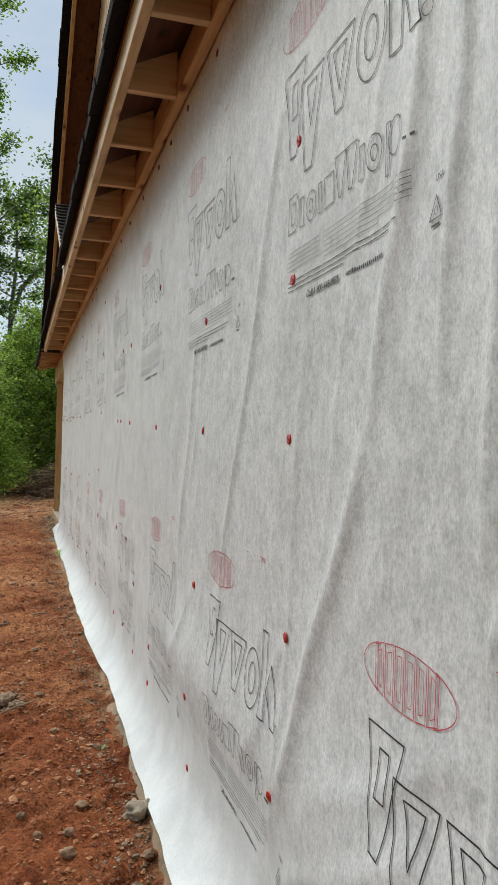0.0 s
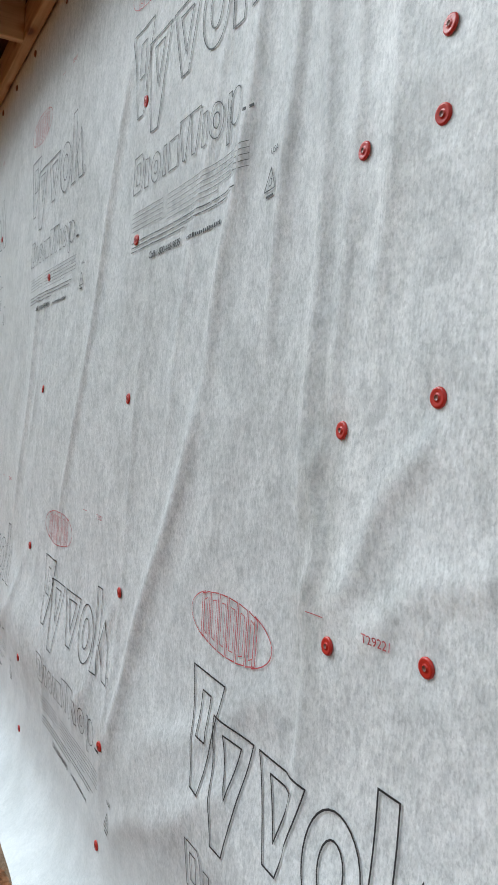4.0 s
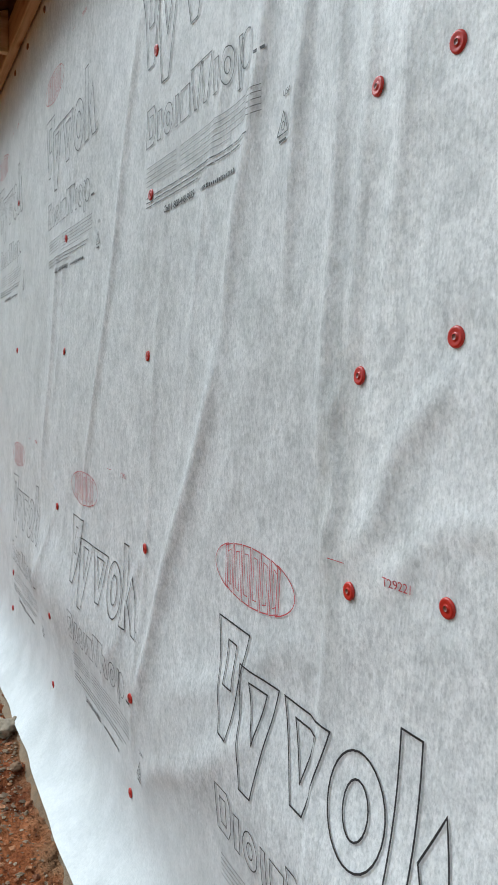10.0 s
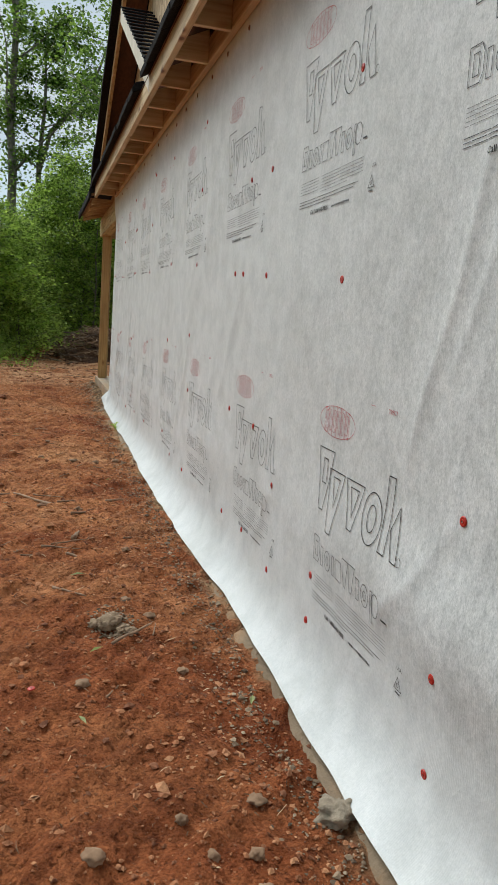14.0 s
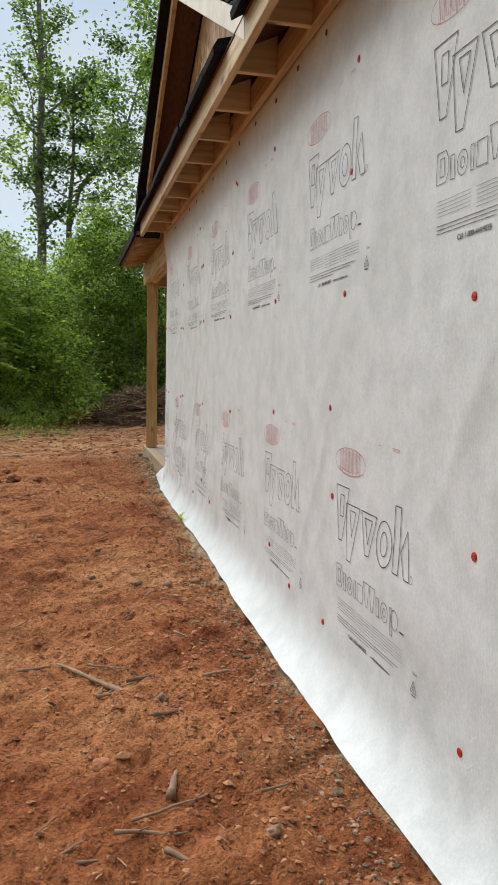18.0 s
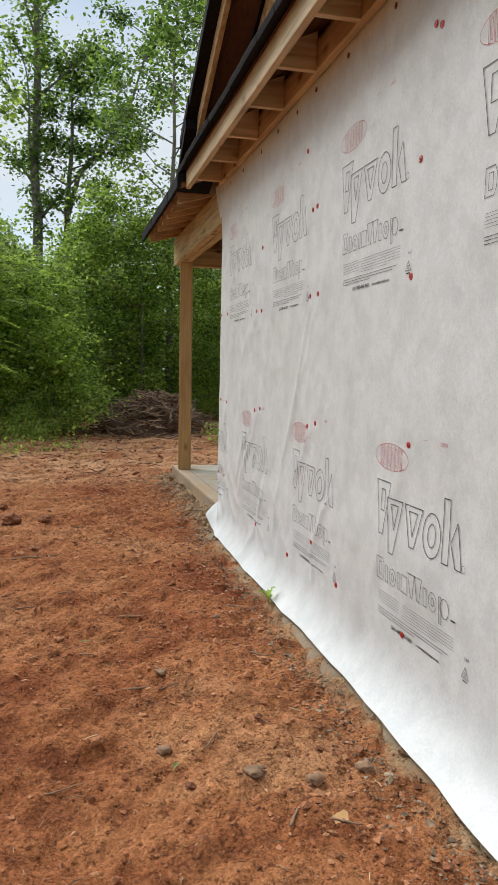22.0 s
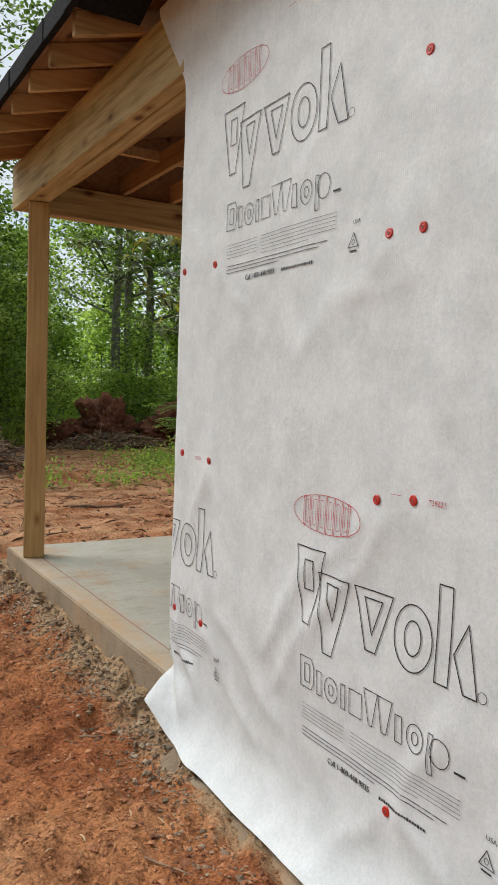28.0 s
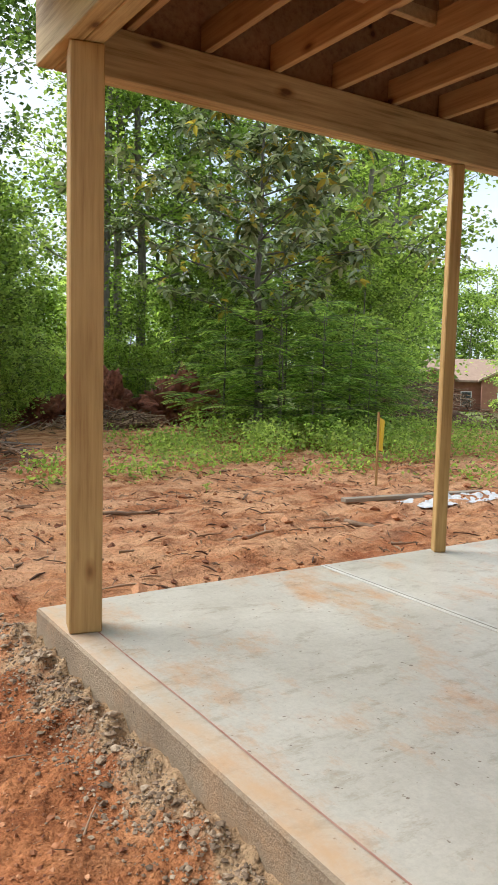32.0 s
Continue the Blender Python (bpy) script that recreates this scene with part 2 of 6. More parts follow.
def clay_mat():
    m, nt, b = node_mat("red_clay_soil")
    big = noise_node(nt, 0.8, 7, 0.66)
    col = ramp(nt, big, [(0.33, (0.34, 0.10, 0.038)), (0.44, (0.50, 0.185, 0.074)), (0.55, (0.60, 0.255, 0.108)), (0.68, (0.69, 0.35, 0.17))])
    mid = noise_node(nt, 4.0, 8, 0.7)
    mc = ramp(nt, mid, [(0.37, (0.46, 0.38, 0.35)), (0.5, (0.95, 0.94, 0.93)), (0.66, (1.0, 1.0, 1.0))])
    col = blend(nt, col, mc, 0.68, "MULTIPLY")
    fine = noise_node(nt, 60.0, 8, 0.75)
    fcol = ramp(nt, fine, [(0.34, (0.58, 0.52, 0.48)), (0.47, (0.95, 0.95, 0.94)), (0.66, (1.0, 1.0, 1.0))])
    col = blend(nt, col, fcol, 0.8, "MULTIPLY")
    # Dark mottling paints cracks and the shadows of small bumps into the colour.
    crack_shade = ramp(nt, noise_node(nt, 15.0, 9, 0.74), [(0.37, (0.44, 0.37, 0.34)), (0.44, (0.98, 0.98, 0.98)), (0.57, (1.04, 1.04, 1.04)), (0.66, (1.24, 1.28, 1.32))])
    col = blend(nt, col, crack_shade, 0.72, "MULTIPLY")
    # crumbs and small lumps, each with its own tone
    at0 = nt.nodes.new("ShaderNodeTexCoord")
    tones, heights = [], []
    for size in (95.0, 36.0):
        warp = nt.nodes.new("ShaderNodeTexNoise")
        warp.inputs["Scale"].default_value = size * 0.6
        shift = nt.nodes.new("ShaderNodeMix")
        shift.data_type = "VECTOR"
        shift.inputs["Factor"].default_value = 0.6 / size
        vo = nt.nodes.new("ShaderNodeTexVoronoi")
        vo.inputs["Scale"].default_value = size
        nt.links.new(at0.outputs["Object"], warp.inputs["Vector"])
        nt.links.new(at0.outputs["Object"], shift.inputs[4])
        nt.links.new(warp.outputs[1], shift.inputs[5])
        nt.links.new(shift.outputs[1], vo.inputs["Vector"])
        tones.append(vo.outputs["Color"])
        heights.append(vo.outputs["Distance"])
    crumbs = ramp(nt, heights[0], [(0.0, (1, 1, 1)), (0.7, (0, 0, 0))])
    lumps = ramp(nt, heights[1], [(0.0, (1, 1, 1)), (0.45, (0, 0, 0))])
    col = blend(nt, col, ramp(nt, tones[0], [(0.2, (0.70, 0.66, 0.63)), (0.5, (0.97, 0.97, 0.97)), (0.88, (1.18, 1.2, 1.22))]), 0.7, "MULTIPLY")
    col = blend(nt, col, ramp(nt, tones[1], [(0.2, (0.72, 0.68, 0.66)), (0.6, (1, 1, 1))]), 0.6, "MULTIPLY")
    streak = ramp(nt, noise_node(nt, 1.7, 9, 0.72, (0.6, 2.0, 1)), [(0.38, (0.48, 0.36, 0.31)), (0.5, (0.96, 0.95, 0.94)), (0.6, (1, 1, 1))])
    col = blend(nt, col, streak, 0.5, "MULTIPLY")
    # mortar spilt along the foot of the wall and the slab
    at = nt.nodes.new("ShaderNodeTexCoord")
    sep = nt.nodes.new("ShaderNodeSeparateXYZ")
    nt.links.new(at.outputs["Object"], sep.inputs[0])
    near = nt.nodes.new("ShaderNodeMapRange")
    near.inputs["From Min"].default_value, near.inputs["From Max"].default_value = -0.44, -0.02
    nt.links.new(sep.outputs["X"], near.inputs["Value"])
    past = nt.nodes.new("ShaderNodeMapRange")
    past.inputs["From Min"].default_value, past.inputs["From Max"].default_value = 15.7, 15.3
    nt.links.new(sep.outputs["Y"], past.inputs["Value"])
    patch = nt.nodes.new("ShaderNodeMath")
    patch.operation = "MULTIPLY"
    nt.links.new(near.outputs["Result"], patch.inputs[0])
    nt.links.new(past.outputs["Result"], patch.inputs[1])
    edge = nt.nodes.new("ShaderNodeMath")
    edge.operation = "MULTIPLY"
    nt.links.new(patch.outputs[0], edge.inputs[0])
    nt.links.new(noise_node(nt, 3.2, 7, 0.7), edge.inputs[1])
    mortar = ramp(nt, edge.outputs[0], [(0.30, (0, 0, 0)), (0.42, (0.85, 0.85, 0.85))])
    col = blend(nt, col, blend(nt, (0.52, 0.36, 0.21), fcol, 0.8, "MULTIPLY"), mortar)
    grit = noise_node(nt, 190.0, 3, 0.6)
    gm = ramp(nt, grit, [(0.66, (0, 0, 0)), (0.72, (1, 1, 1))])
    col = blend(nt, col, (0.50, 0.38, 0.27), gm)
    # dry, graded soil past the end of the wall
    dry = nt.nodes.new("ShaderNodeMapRange")
    dry.inputs["From Min"].default_value, dry.inputs["From Max"].default_value = 14.6, 16.5
    dry.inputs["To Max"].default_value = 0.62
    nt.links.new(sep.outputs["Y"], dry.inputs["Value"])
    dry_patch = blend(nt, (0, 0, 0), ramp(nt, noise_node(nt, 1.2, 8, 0.7, (0.6, 1.7, 1)), [(0.42, (0.12, 0.12, 0.12)), (0.55, (1, 1, 1))]), dry.outputs["Result"])
    col = blend(nt, col, blend(nt, blend(nt, (0.86, 0.52, 0.30), fcol, 0.8, "MULTIPLY"), mc, 0.9, "MULTIPLY"), dry_patch)
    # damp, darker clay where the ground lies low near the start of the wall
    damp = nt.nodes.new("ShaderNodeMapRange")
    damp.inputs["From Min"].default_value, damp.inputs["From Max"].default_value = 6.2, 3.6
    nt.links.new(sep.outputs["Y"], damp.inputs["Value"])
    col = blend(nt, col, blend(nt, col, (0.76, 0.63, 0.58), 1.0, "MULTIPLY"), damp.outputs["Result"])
    # leaf litter and moss on the floor of the wood, past the clearing
    off = nt.nodes.new("ShaderNodeVectorMath")
    off.operation = "DISTANCE"
    off.inputs[1].default_value = (2.0, 7.0, 0.0)
    nt.links.new(at.outputs["Object"], off.inputs[0])
    wood = nt.nodes.new("ShaderNodeMapRange")
    wood.inputs["From Min"].default_value, wood.inputs["From Max"].default_value = 19.0, 23.0
    nt.links.new(off.outputs["Value"], wood.inputs["Value"])
    litter = ramp(nt, noise_node(nt, 2.0, 8, 0.7), [(0.35, (0.10, 0.09, 0.04)), (0.5, (0.16, 0.19, 0.06)), (0.65, (0.24, 0.28, 0.09))])
    col = blend(nt, col, litter, wood.outputs["Result"])
    nt.links.new(col, b.inputs["Base Color"])
    b.inputs["Roughness"].default_value = 0.95
    b.inputs["Specular IOR Level"].default_value = 0.15
    n1 = bump(nt, b, fine, 1.0, 0.009)
    n2 = bump(nt, b, crumbs, 0.8, 0.007, n1)
    n3 = bump(nt, b, lumps, 0.8, 0.022, n2)
    bump(nt, b, mid, 1.0, 0.07, n3)
    return m


def concrete_mat(name, lo, hi, clay_amount):
    """Cast concrete with clay smears of its own shape, specks and a fine grain."""
    m, nt, b = node_mat(name)
    n = noise_node(nt, 2.2, 9, 0.68)
    col = ramp(nt, n, [(0.3, lo), (0.7, hi)])
    st = noise_node(nt, 1.9, 11, 0.72, (1.5, 0.8, 1))
    mask = ramp(nt, st, [(0.50, (0, 0, 0)), (0.57, (clay_amount * 0.4,) * 3), (0.68, (clay_amount,) * 3)])
    col = blend(nt, col, (0.48, 0.26, 0.12), mask)
    streak = noise_node(nt, 5.0, 10, 0.75, (1, 2.2, 1))
    col = blend(nt, col, ramp(nt, streak, [(0.36, (0.72, 0.68, 0.62)), (0.47, (1, 1, 1))]), 0.8, "MULTIPLY")
    speck = noise_node(nt, 38.0, 3, 0.5)
    col = blend(nt, col, ramp(nt, speck, [(0.27, (0.25, 0.16, 0.10)), (0.31, (1, 1, 1))]), 0.8, "MULTIPLY")
    fine = noise_node(nt, 65.0, 6, 0.7)
    col = blend(nt, col, ramp(nt, fine, [(0.3, (0.82, 0.82, 0.82)), (0.6, (1, 1, 1))]), 0.8, "MULTIPLY")
    if name == "slab_concrete":
        # clay trodden and rubbed into the outer edge strip
        tc = nt.nodes.new("ShaderNodeTexCoord")
        sep = nt.nodes.new("ShaderNodeSeparateXYZ")
        nt.links.new(tc.outputs["Object"], sep.inputs[0])
        rim = nt.nodes.new("ShaderNodeMapRange")
        rim.inputs["From Min"].default_value, rim.inputs["From Max"].default_value = 0.17, 0.06
        nt.links.new(sep.outputs["X"], rim.inputs["Value"])
        rub = blend(nt, (0, 0, 0), ramp(nt, noise_node(nt, 2.6, 9, 0.7, (1.5, 0.7, 1)), [(0.38, (0.10, 0.10, 0.10)), (0.60, (0.78, 0.78, 0.78))]), rim.outputs["Result"])
        col = blend(nt, col, (0.50, 0.31, 0.165), rub)
    nt.links.new(col, b.inputs["Base Color"])
    b.inputs["Roughness"].default_value = 0.8 if lo[0] < 0.3 else 0.42
    bump(nt, b, fine, 0.9 if lo[0] < 0.3 else 0.3, 0.012 if lo[0] < 0.3 else 0.002)
    return m


def osb_mat():
    m, nt, b = node_mat("strand_board")
    tc = nt.nodes.new("ShaderNodeTexCoord")
    mp = nt.nodes.new("ShaderNodeMapping")
    mp.inputs["Scale"].default_value = (26, 22, 13)
    vo = nt.nodes.new("ShaderNodeTexVoronoi")
    vo.inputs["Scale"].default_value = 1.0
    nt.links.new(tc.outputs["Object"], mp.inputs["Vector"])
    nt.links.new(mp.outputs["Vector"], vo.inputs["Vector"])
    col = ramp(nt, vo.outputs["Color"], [(0.1, (0.26, 0.15, 0.065)), (0.5, (0.44, 0.285, 0.14)), (0.9, (0.58, 0.42, 0.235))])
    nt.links.new(col, b.inputs["Base Color"])
    b.inputs["Roughness"].default_value = 0.75
    bump(nt, b, vo.outputs["Distance"], 0.4, 0.003)
    return m


def leaf_mat(name, dark, mid, light, per_object=0.3, thin=0.62):
    m, nt, b = node_mat(name)
    geo = nt.nodes.new("ShaderNodeNewGeometry")
    col = ramp(nt, geo.outputs["Random Per Island"], [(0.0, dark), (0.5, mid), (1.0, light)])
    oi = nt.nodes.new("ShaderNodeObjectInfo")
    v = ramp(nt, oi.outputs["Random"], [(0.0, (1 - per_object, 1 - per_object * 0.8, 1 - per_object)), (1.0, (1, 1, 1))])
    col = blend(nt, col, v, 1.0, "MULTIPLY")
    nt.links.new(col, b.inputs["Base Color"])
    b.inputs["Roughness"].default_value = 0.5
    b.inputs["Specular IOR Level"].default_value = 0.35
    tr = nt.nodes.new("ShaderNodeBsdfTranslucent")
    nt.links.new(blend(nt, col, (1.36, 1.48, 0.78), 1.0, "MULTIPLY"), tr.inputs["Color"])
    mx = nt.nodes.new("ShaderNodeMixShader")
    mx.inputs["Fac"].default_value = thin
    nt.links.new(b.outputs[0], mx.inputs[1])
    nt.links.new(tr.outputs[0], mx.inputs[2])
    out = [n for n in nt.nodes if n.type == "OUTPUT_MATERIAL"][0]
    nt.links.new(mx.outputs[0], out.inputs["Surface"])
    return m


def grain_mat(name, dark, mid, light):
    """Loose grains, each with a tone of its own."""
    m, nt, b = node_mat(name)
    geo = nt.nodes.new("ShaderNodeNewGeometry")
    col = ramp(nt, geo.outputs["Random Per Island"], [(0.0, dark), (0.55, mid), (1.0, light)])
    fine = noise_node(nt, 90.0, 5, 0.7)
    col = blend(nt, col, ramp(nt, fine, [(0.35, (0.6, 0.58, 0.56)), (0.6, (1, 1, 1))]), 0.8, "MULTIPLY")
    nt.links.new(col, b.inputs["Base Color"])
    b.inputs["Roughness"].default_value = 0.95
    bump(nt, b, fine, 0.8, 0.006)
    return m


M_WRAP = wrap_mat()
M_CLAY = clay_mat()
M_SLAB = concrete_mat("slab_concrete", (0.39, 0.352, 0.288), (0.535, 0.495, 0.425), 1.0)
M_FOOT = concrete_mat("spilled_concrete", (0.22, 0.15, 0.09), (0.38, 0.28, 0.185), 0.9)
M_LUMP = concrete_mat("pale_concrete_lump", (0.29, 0.225, 0.155), (0.47, 0.39, 0.295), 0.6)
M_OSB = osb_mat()
M_PINE_Y = wood_mat("pine_along_y", (0.48, 0.335, 0.16), (0.70, 0.53, 0.295), "y", per_object=0.15)
M_PINE_X = wood_mat("pine_along_x", (0.52, 0.355, 0.17), (0.72, 0.535, 0.295), "x", per_object=0.15)
M_PINE_Z = wood_mat("pine_along_z", (0.42, 0.245, 0.085), (0.60, 0.395, 0.155), "z", per_object=0.1)
M_TREATED_Y = wood_mat("treated_pine_along_y", (0.34, 0.235, 0.09), (0.64, 0.485, 0.235), "y", per_object=0.1)
M_TREATED_X = wood_mat("treated_pine_along_x", (0.36, 0.225, 0.09), (0.64, 0.45, 0.22), "x", per_object=0.1)
# Eave and rake sheathing: the overhang's shade is put into this dark colour.
M_DECK = wood_mat("shaded_sheathing", (0.085, 0.031, 0.013), (0.15, 0.058, 0.026), "y")
M_PORCH = wood_mat("porch_pine", (0.40, 0.22, 0.085), (0.60, 0.38, 0.17), "y")
M_PORCH_X = wood_mat("porch_tail_pine", (0.42, 0.25, 0.10), (0.62, 0.42, 0.20), "x")
M_CEIL = wood_mat("porch_sheathing", (0.26, 0.125, 0.05), (0.38, 0.20, 0.085), "y")
M_SHINGLE = simple_mat("asphalt_shingle", (0.008, 0.008, 0.009), (0.026, 0.026, 0.029), 60, 0.95, 140, 0.003, per_object=0.4)
M_SHINGLE.node_tree.nodes["Principled BSDF"].inputs["Specular IOR Level"].default_value = 0.1
M_TRIM = simple_mat("primed_board", (0.52, 0.46, 0.36), (0.66, 0.60, 0.50), 6, 0.6)
M_BLACK = simple_mat("black_ink", (0.018, 0.018, 0.02), (0.03, 0.03, 0.034), 30, 0.6)
M_RED_INK = simple_mat("red_ink", (0.42, 0.05, 0.06), (0.50, 0.08, 0.09), 30, 0.6)
M_CAP = simple_mat("red_plastic", (0.42, 0.018, 0.012), (0.52, 0.03, 0.018), 20, 0.35)
M_STEEL = simple_mat("nail_steel", (0.16, 0.06, 0.05), (0.24, 0.10, 0.08), 50, 0.4)
M_BARK = simple_mat("bark", (0.14, 0.125, 0.105), (0.34, 0.31, 0.265), 7, 0.9, 24, 0.02, (2, 2, 0.5), 0.35)
M_STICK = simple_mat("dead_wood", (0.24, 0.14, 0.085), (0.62, 0.45, 0.31), 12, 0.9, 40, 0.004, None, 0.3)
M_TWIG = simple_mat("fallen_twig", (0.19, 0.11, 0.065), (0.47, 0.31, 0.195), 12, 0.9, 40, 0.004, None, 0.4)
M_ROOT = simple_mat("root_soil", (0.08, 0.026, 0.015), (0.30, 0.105, 0.055), 11, 0.95, 26, 0.08)
M_MULCH = simple_mat("bark_mulch", (0.05, 0.03, 0.02), (0.26, 0.15, 0.09), 16, 0.95, 26, 0.04)
M_CHIPS = grain_mat("bark_chips", (0.07, 0.04, 0.025), (0.24, 0.145, 0.09), (0.58, 0.42, 0.28))
M_STONE = simple_mat("stone", (0.20, 0.11, 0.06), (0.40, 0.25, 0.15), 14, 0.9, 60, 0.004, None, 0.3)
M_CLOD = grain_mat("clay_clod", (0.20, 0.075, 0.036), (0.46, 0.185, 0.08), (0.62, 0.31, 0.155))
M_CRUMB = grain_mat("mortar_crumb", (0.14, 0.095, 0.06), (0.30, 0.205, 0.13), (0.50, 0.38, 0.26))
M_LEAF = leaf_mat("broad_leaf", (0.085, 0.125, 0.038), (0.30, 0.39, 0.115), (0.60, 0.67, 0.24), 0.36)
# Canopy leaves: the silhouette shade of high crowns is put into the colour.
M_CANOPY = leaf_mat("shaded_canopy_leaf", (0.042, 0.07, 0.022), (0.145, 0.22, 0.065), (0.35, 0.44, 0.15), 0.3, 0.55)
# Shrub leaves: colour brightened to offset the thicket's own shade.
M_LEAF2 = leaf_mat("brightened_shrub_leaf", (0.13, 0.18, 0.05), (0.37, 0.47, 0.135), (0.63, 0.70, 0.25), 0.3)
M_FERN = leaf_mat("feathery_leaf", (0.08, 0.14, 0.042), (0.27, 0.40, 0.115), (0.60, 0.70, 0.24), 0.35)
# The palest leaf tone paints whitish sky glare into the colour.
M_MAG = leaf_mat("magnolia_leaf", (0.05, 0.07, 0.035), (0.185, 0.23, 0.115), (0.52, 0.56, 0.42), 0.0, 0.25)
M_MAG.node_tree.nodes["Principled BSDF"].inputs["Specular IOR Level"].default_value = 0.65
M_MAG.node_tree.nodes["Principled BSDF"].inputs["Roughness"].default_value = 0.26
M_MAG_OLD = leaf_mat("yellowed_magnolia_leaf", (0.26, 0.17, 0.04), (0.42, 0.31, 0.07), (0.52, 0.42, 0.12), 0.0)
M_GRASS = leaf_mat("weed_leaf", (0.19, 0.26, 0.07), (0.35, 0.45, 0.125), (0.55, 0.62, 0.21))
M_PLASTIC = simple_mat("clear_sheet", (0.42, 0.42, 0.42), (0.72, 0.73, 0.74), 14, 0.35)
M_GREYWOOD = wood_mat("weathered_board", (0.30, 0.24, 0.18), (0.46, 0.39, 0.31), "x")
M_BRUSH = simple_mat("grey_brush", (0.13, 0.10, 0.08), (0.27, 0.22, 0.18), 12, 0.9, 40, 0.004, None, 0.4)
M_YELLOW = simple_mat("yellow_tape", (0.75, 0.55, 0.03), (0.8, 0.62, 0.05), 9, 0.5)
M_ROOFTAN = simple_mat("tan_shingle", (0.28, 0.19, 0.135), (0.36, 0.25, 0.18), 3, 0.9)
M_BRICK = simple_mat("far_brick", (0.26, 0.11, 0.07), (0.36, 0.17, 0.11), 2, 0.9)
M_GLASS = simple_mat("dull_window_glass", (0.05, 0.06, 0.07), (0.10, 0.12, 0.13), 1, 0.1)
M_WHITE = simple_mat("white_paint", (0.72, 0.72, 0.70), (0.82, 0.82, 0.80), 4, 0.5)


# ---------------------------------------------------------------- mesh helpers
def mesh_of(name, verts, faces, mats, smooth=False, face_mats=None):
    me = bpy.data.meshes.new(name)
    me.from_pydata(verts, [], faces)
    for mt in (mats if isinstance(mats, (list, tuple)) else [mats]):
        me.materials.append(mt)
    if face_mats is not None:
        me.polygons.foreach_set("material_index", face_mats)
    if smooth:
        me.polygons.foreach_set("use_smooth", [True] * len(me.polygons))
    me.update()
    return me


def part(name, me, parent=None, label=""):
    ob = new(name, me)
    if parent is not None:
        ob.parent = parent
    return tagged(ob, label) if label else ob


def empty(name, loc=(0, 0, 0)):
    ob = new(name)
    ob.location = loc
    return ob


def board(x0, x1, y0, y1, z0, z1, mat, r=0.004, name="board"):
    """A sawn board with eased edges."""
    bm = bmesh.new()
    bmesh.ops.create_cube(bm, size=1)
    for v in bm.verts:
        v.co = Vector(((x0 + x1) / 2 + v.co.x * (x1 - x0), (y0 + y1) / 2 + v.co.y * (y1 - y0), (z0 + z1) / 2 + v.co.z * (z1 - z0)))
    bmesh.ops.bevel(bm, geom=bm.edges[:], offset=r, segments=1, affect="EDGES")
    me = bpy.data.meshes.new(name)
    bm.to_mesh(me)
    bm.free()
    me.materials.append(mat)
    return me


def prism(profile, axis, a, b, mat, name="board"):
    """A board cut to a profile; the profile's plane is square to the axis."""
    n = len(profile)
    vs = []
    for d in (a, b):
        for p, q in profile:
            vs.append({"x": (d, p, q), "y": (p, d, q), "z": (p, q, d)}[axis])
    fs = [tuple(range(n)), tuple(range(2 * n - 1, n - 1, -1))]
    fs += [(i, i + n, (i + 1) % n + n, (i + 1) % n) for i in range(n)]
    bm = bmesh.new()
    bv = [bm.verts.new(v) for v in vs]
    for f in fs:
        bm.faces.new([bv[i] for i in f])
    bmesh.ops.recalc_face_normals(bm, faces=bm.faces[:])
    bmesh.ops.bevel(bm, geom=bm.edges[:], offset=0.003, segments=1, affect="EDGES")
    me = bpy.data.meshes.new(name)
    bm.to_mesh(me)
    bm.free()
    me.materials.append(mat)
    return me


def tube(points, radii, sides=8):
    """Verts and faces of a tapered tube along points."""
    vs, fs = [], []
    pts = [Vector(p) for p in points]
    for i, p in enumerate(pts):
        d = (pts[min(i + 1, len(pts) - 1)] - pts[max(i - 1, 0)]).normalized()
        a = d.orthogonal().normalized()
        b = d.cross(a)
        for k in range(sides):
            t = 2 * math.pi * k / sides
            vs.append(tuple(p + (a * math.cos(t) + b * math.sin(t)) * radii[i]))
    for i in range(len(pts) - 1):
        for k in range(sides):
            k2 = (k + 1) % sides
            fs.append((i * sides + k, i * sides + k2, (i + 1) * sides + k2, (i + 1) * sides + k))
    fs.append(tuple(range(sides - 1, -1, -1)))
    fs.append(tuple(range((len(pts) - 1) * sides, len(pts) * sides)))
    return vs, fs


def waves(x, y, seed, octaves):
    """Smooth pseudo-random relief from summed sines; works on arrays."""
    r = np.random.RandomState(seed)
    out = np.zeros(np.broadcast(x, y).shape)
    for scale, amp in octaves:
        for _ in range(7):
            a = r.uniform(0, 2 * math.pi)
            f = 2 * math.pi / scale * r.uniform(0.6, 1.5)
            out = out + amp * 0.4 * np.sin(f * (x * math.cos(a) + y * math.sin(a)) + r.uniform(0, 6.28))
    return out


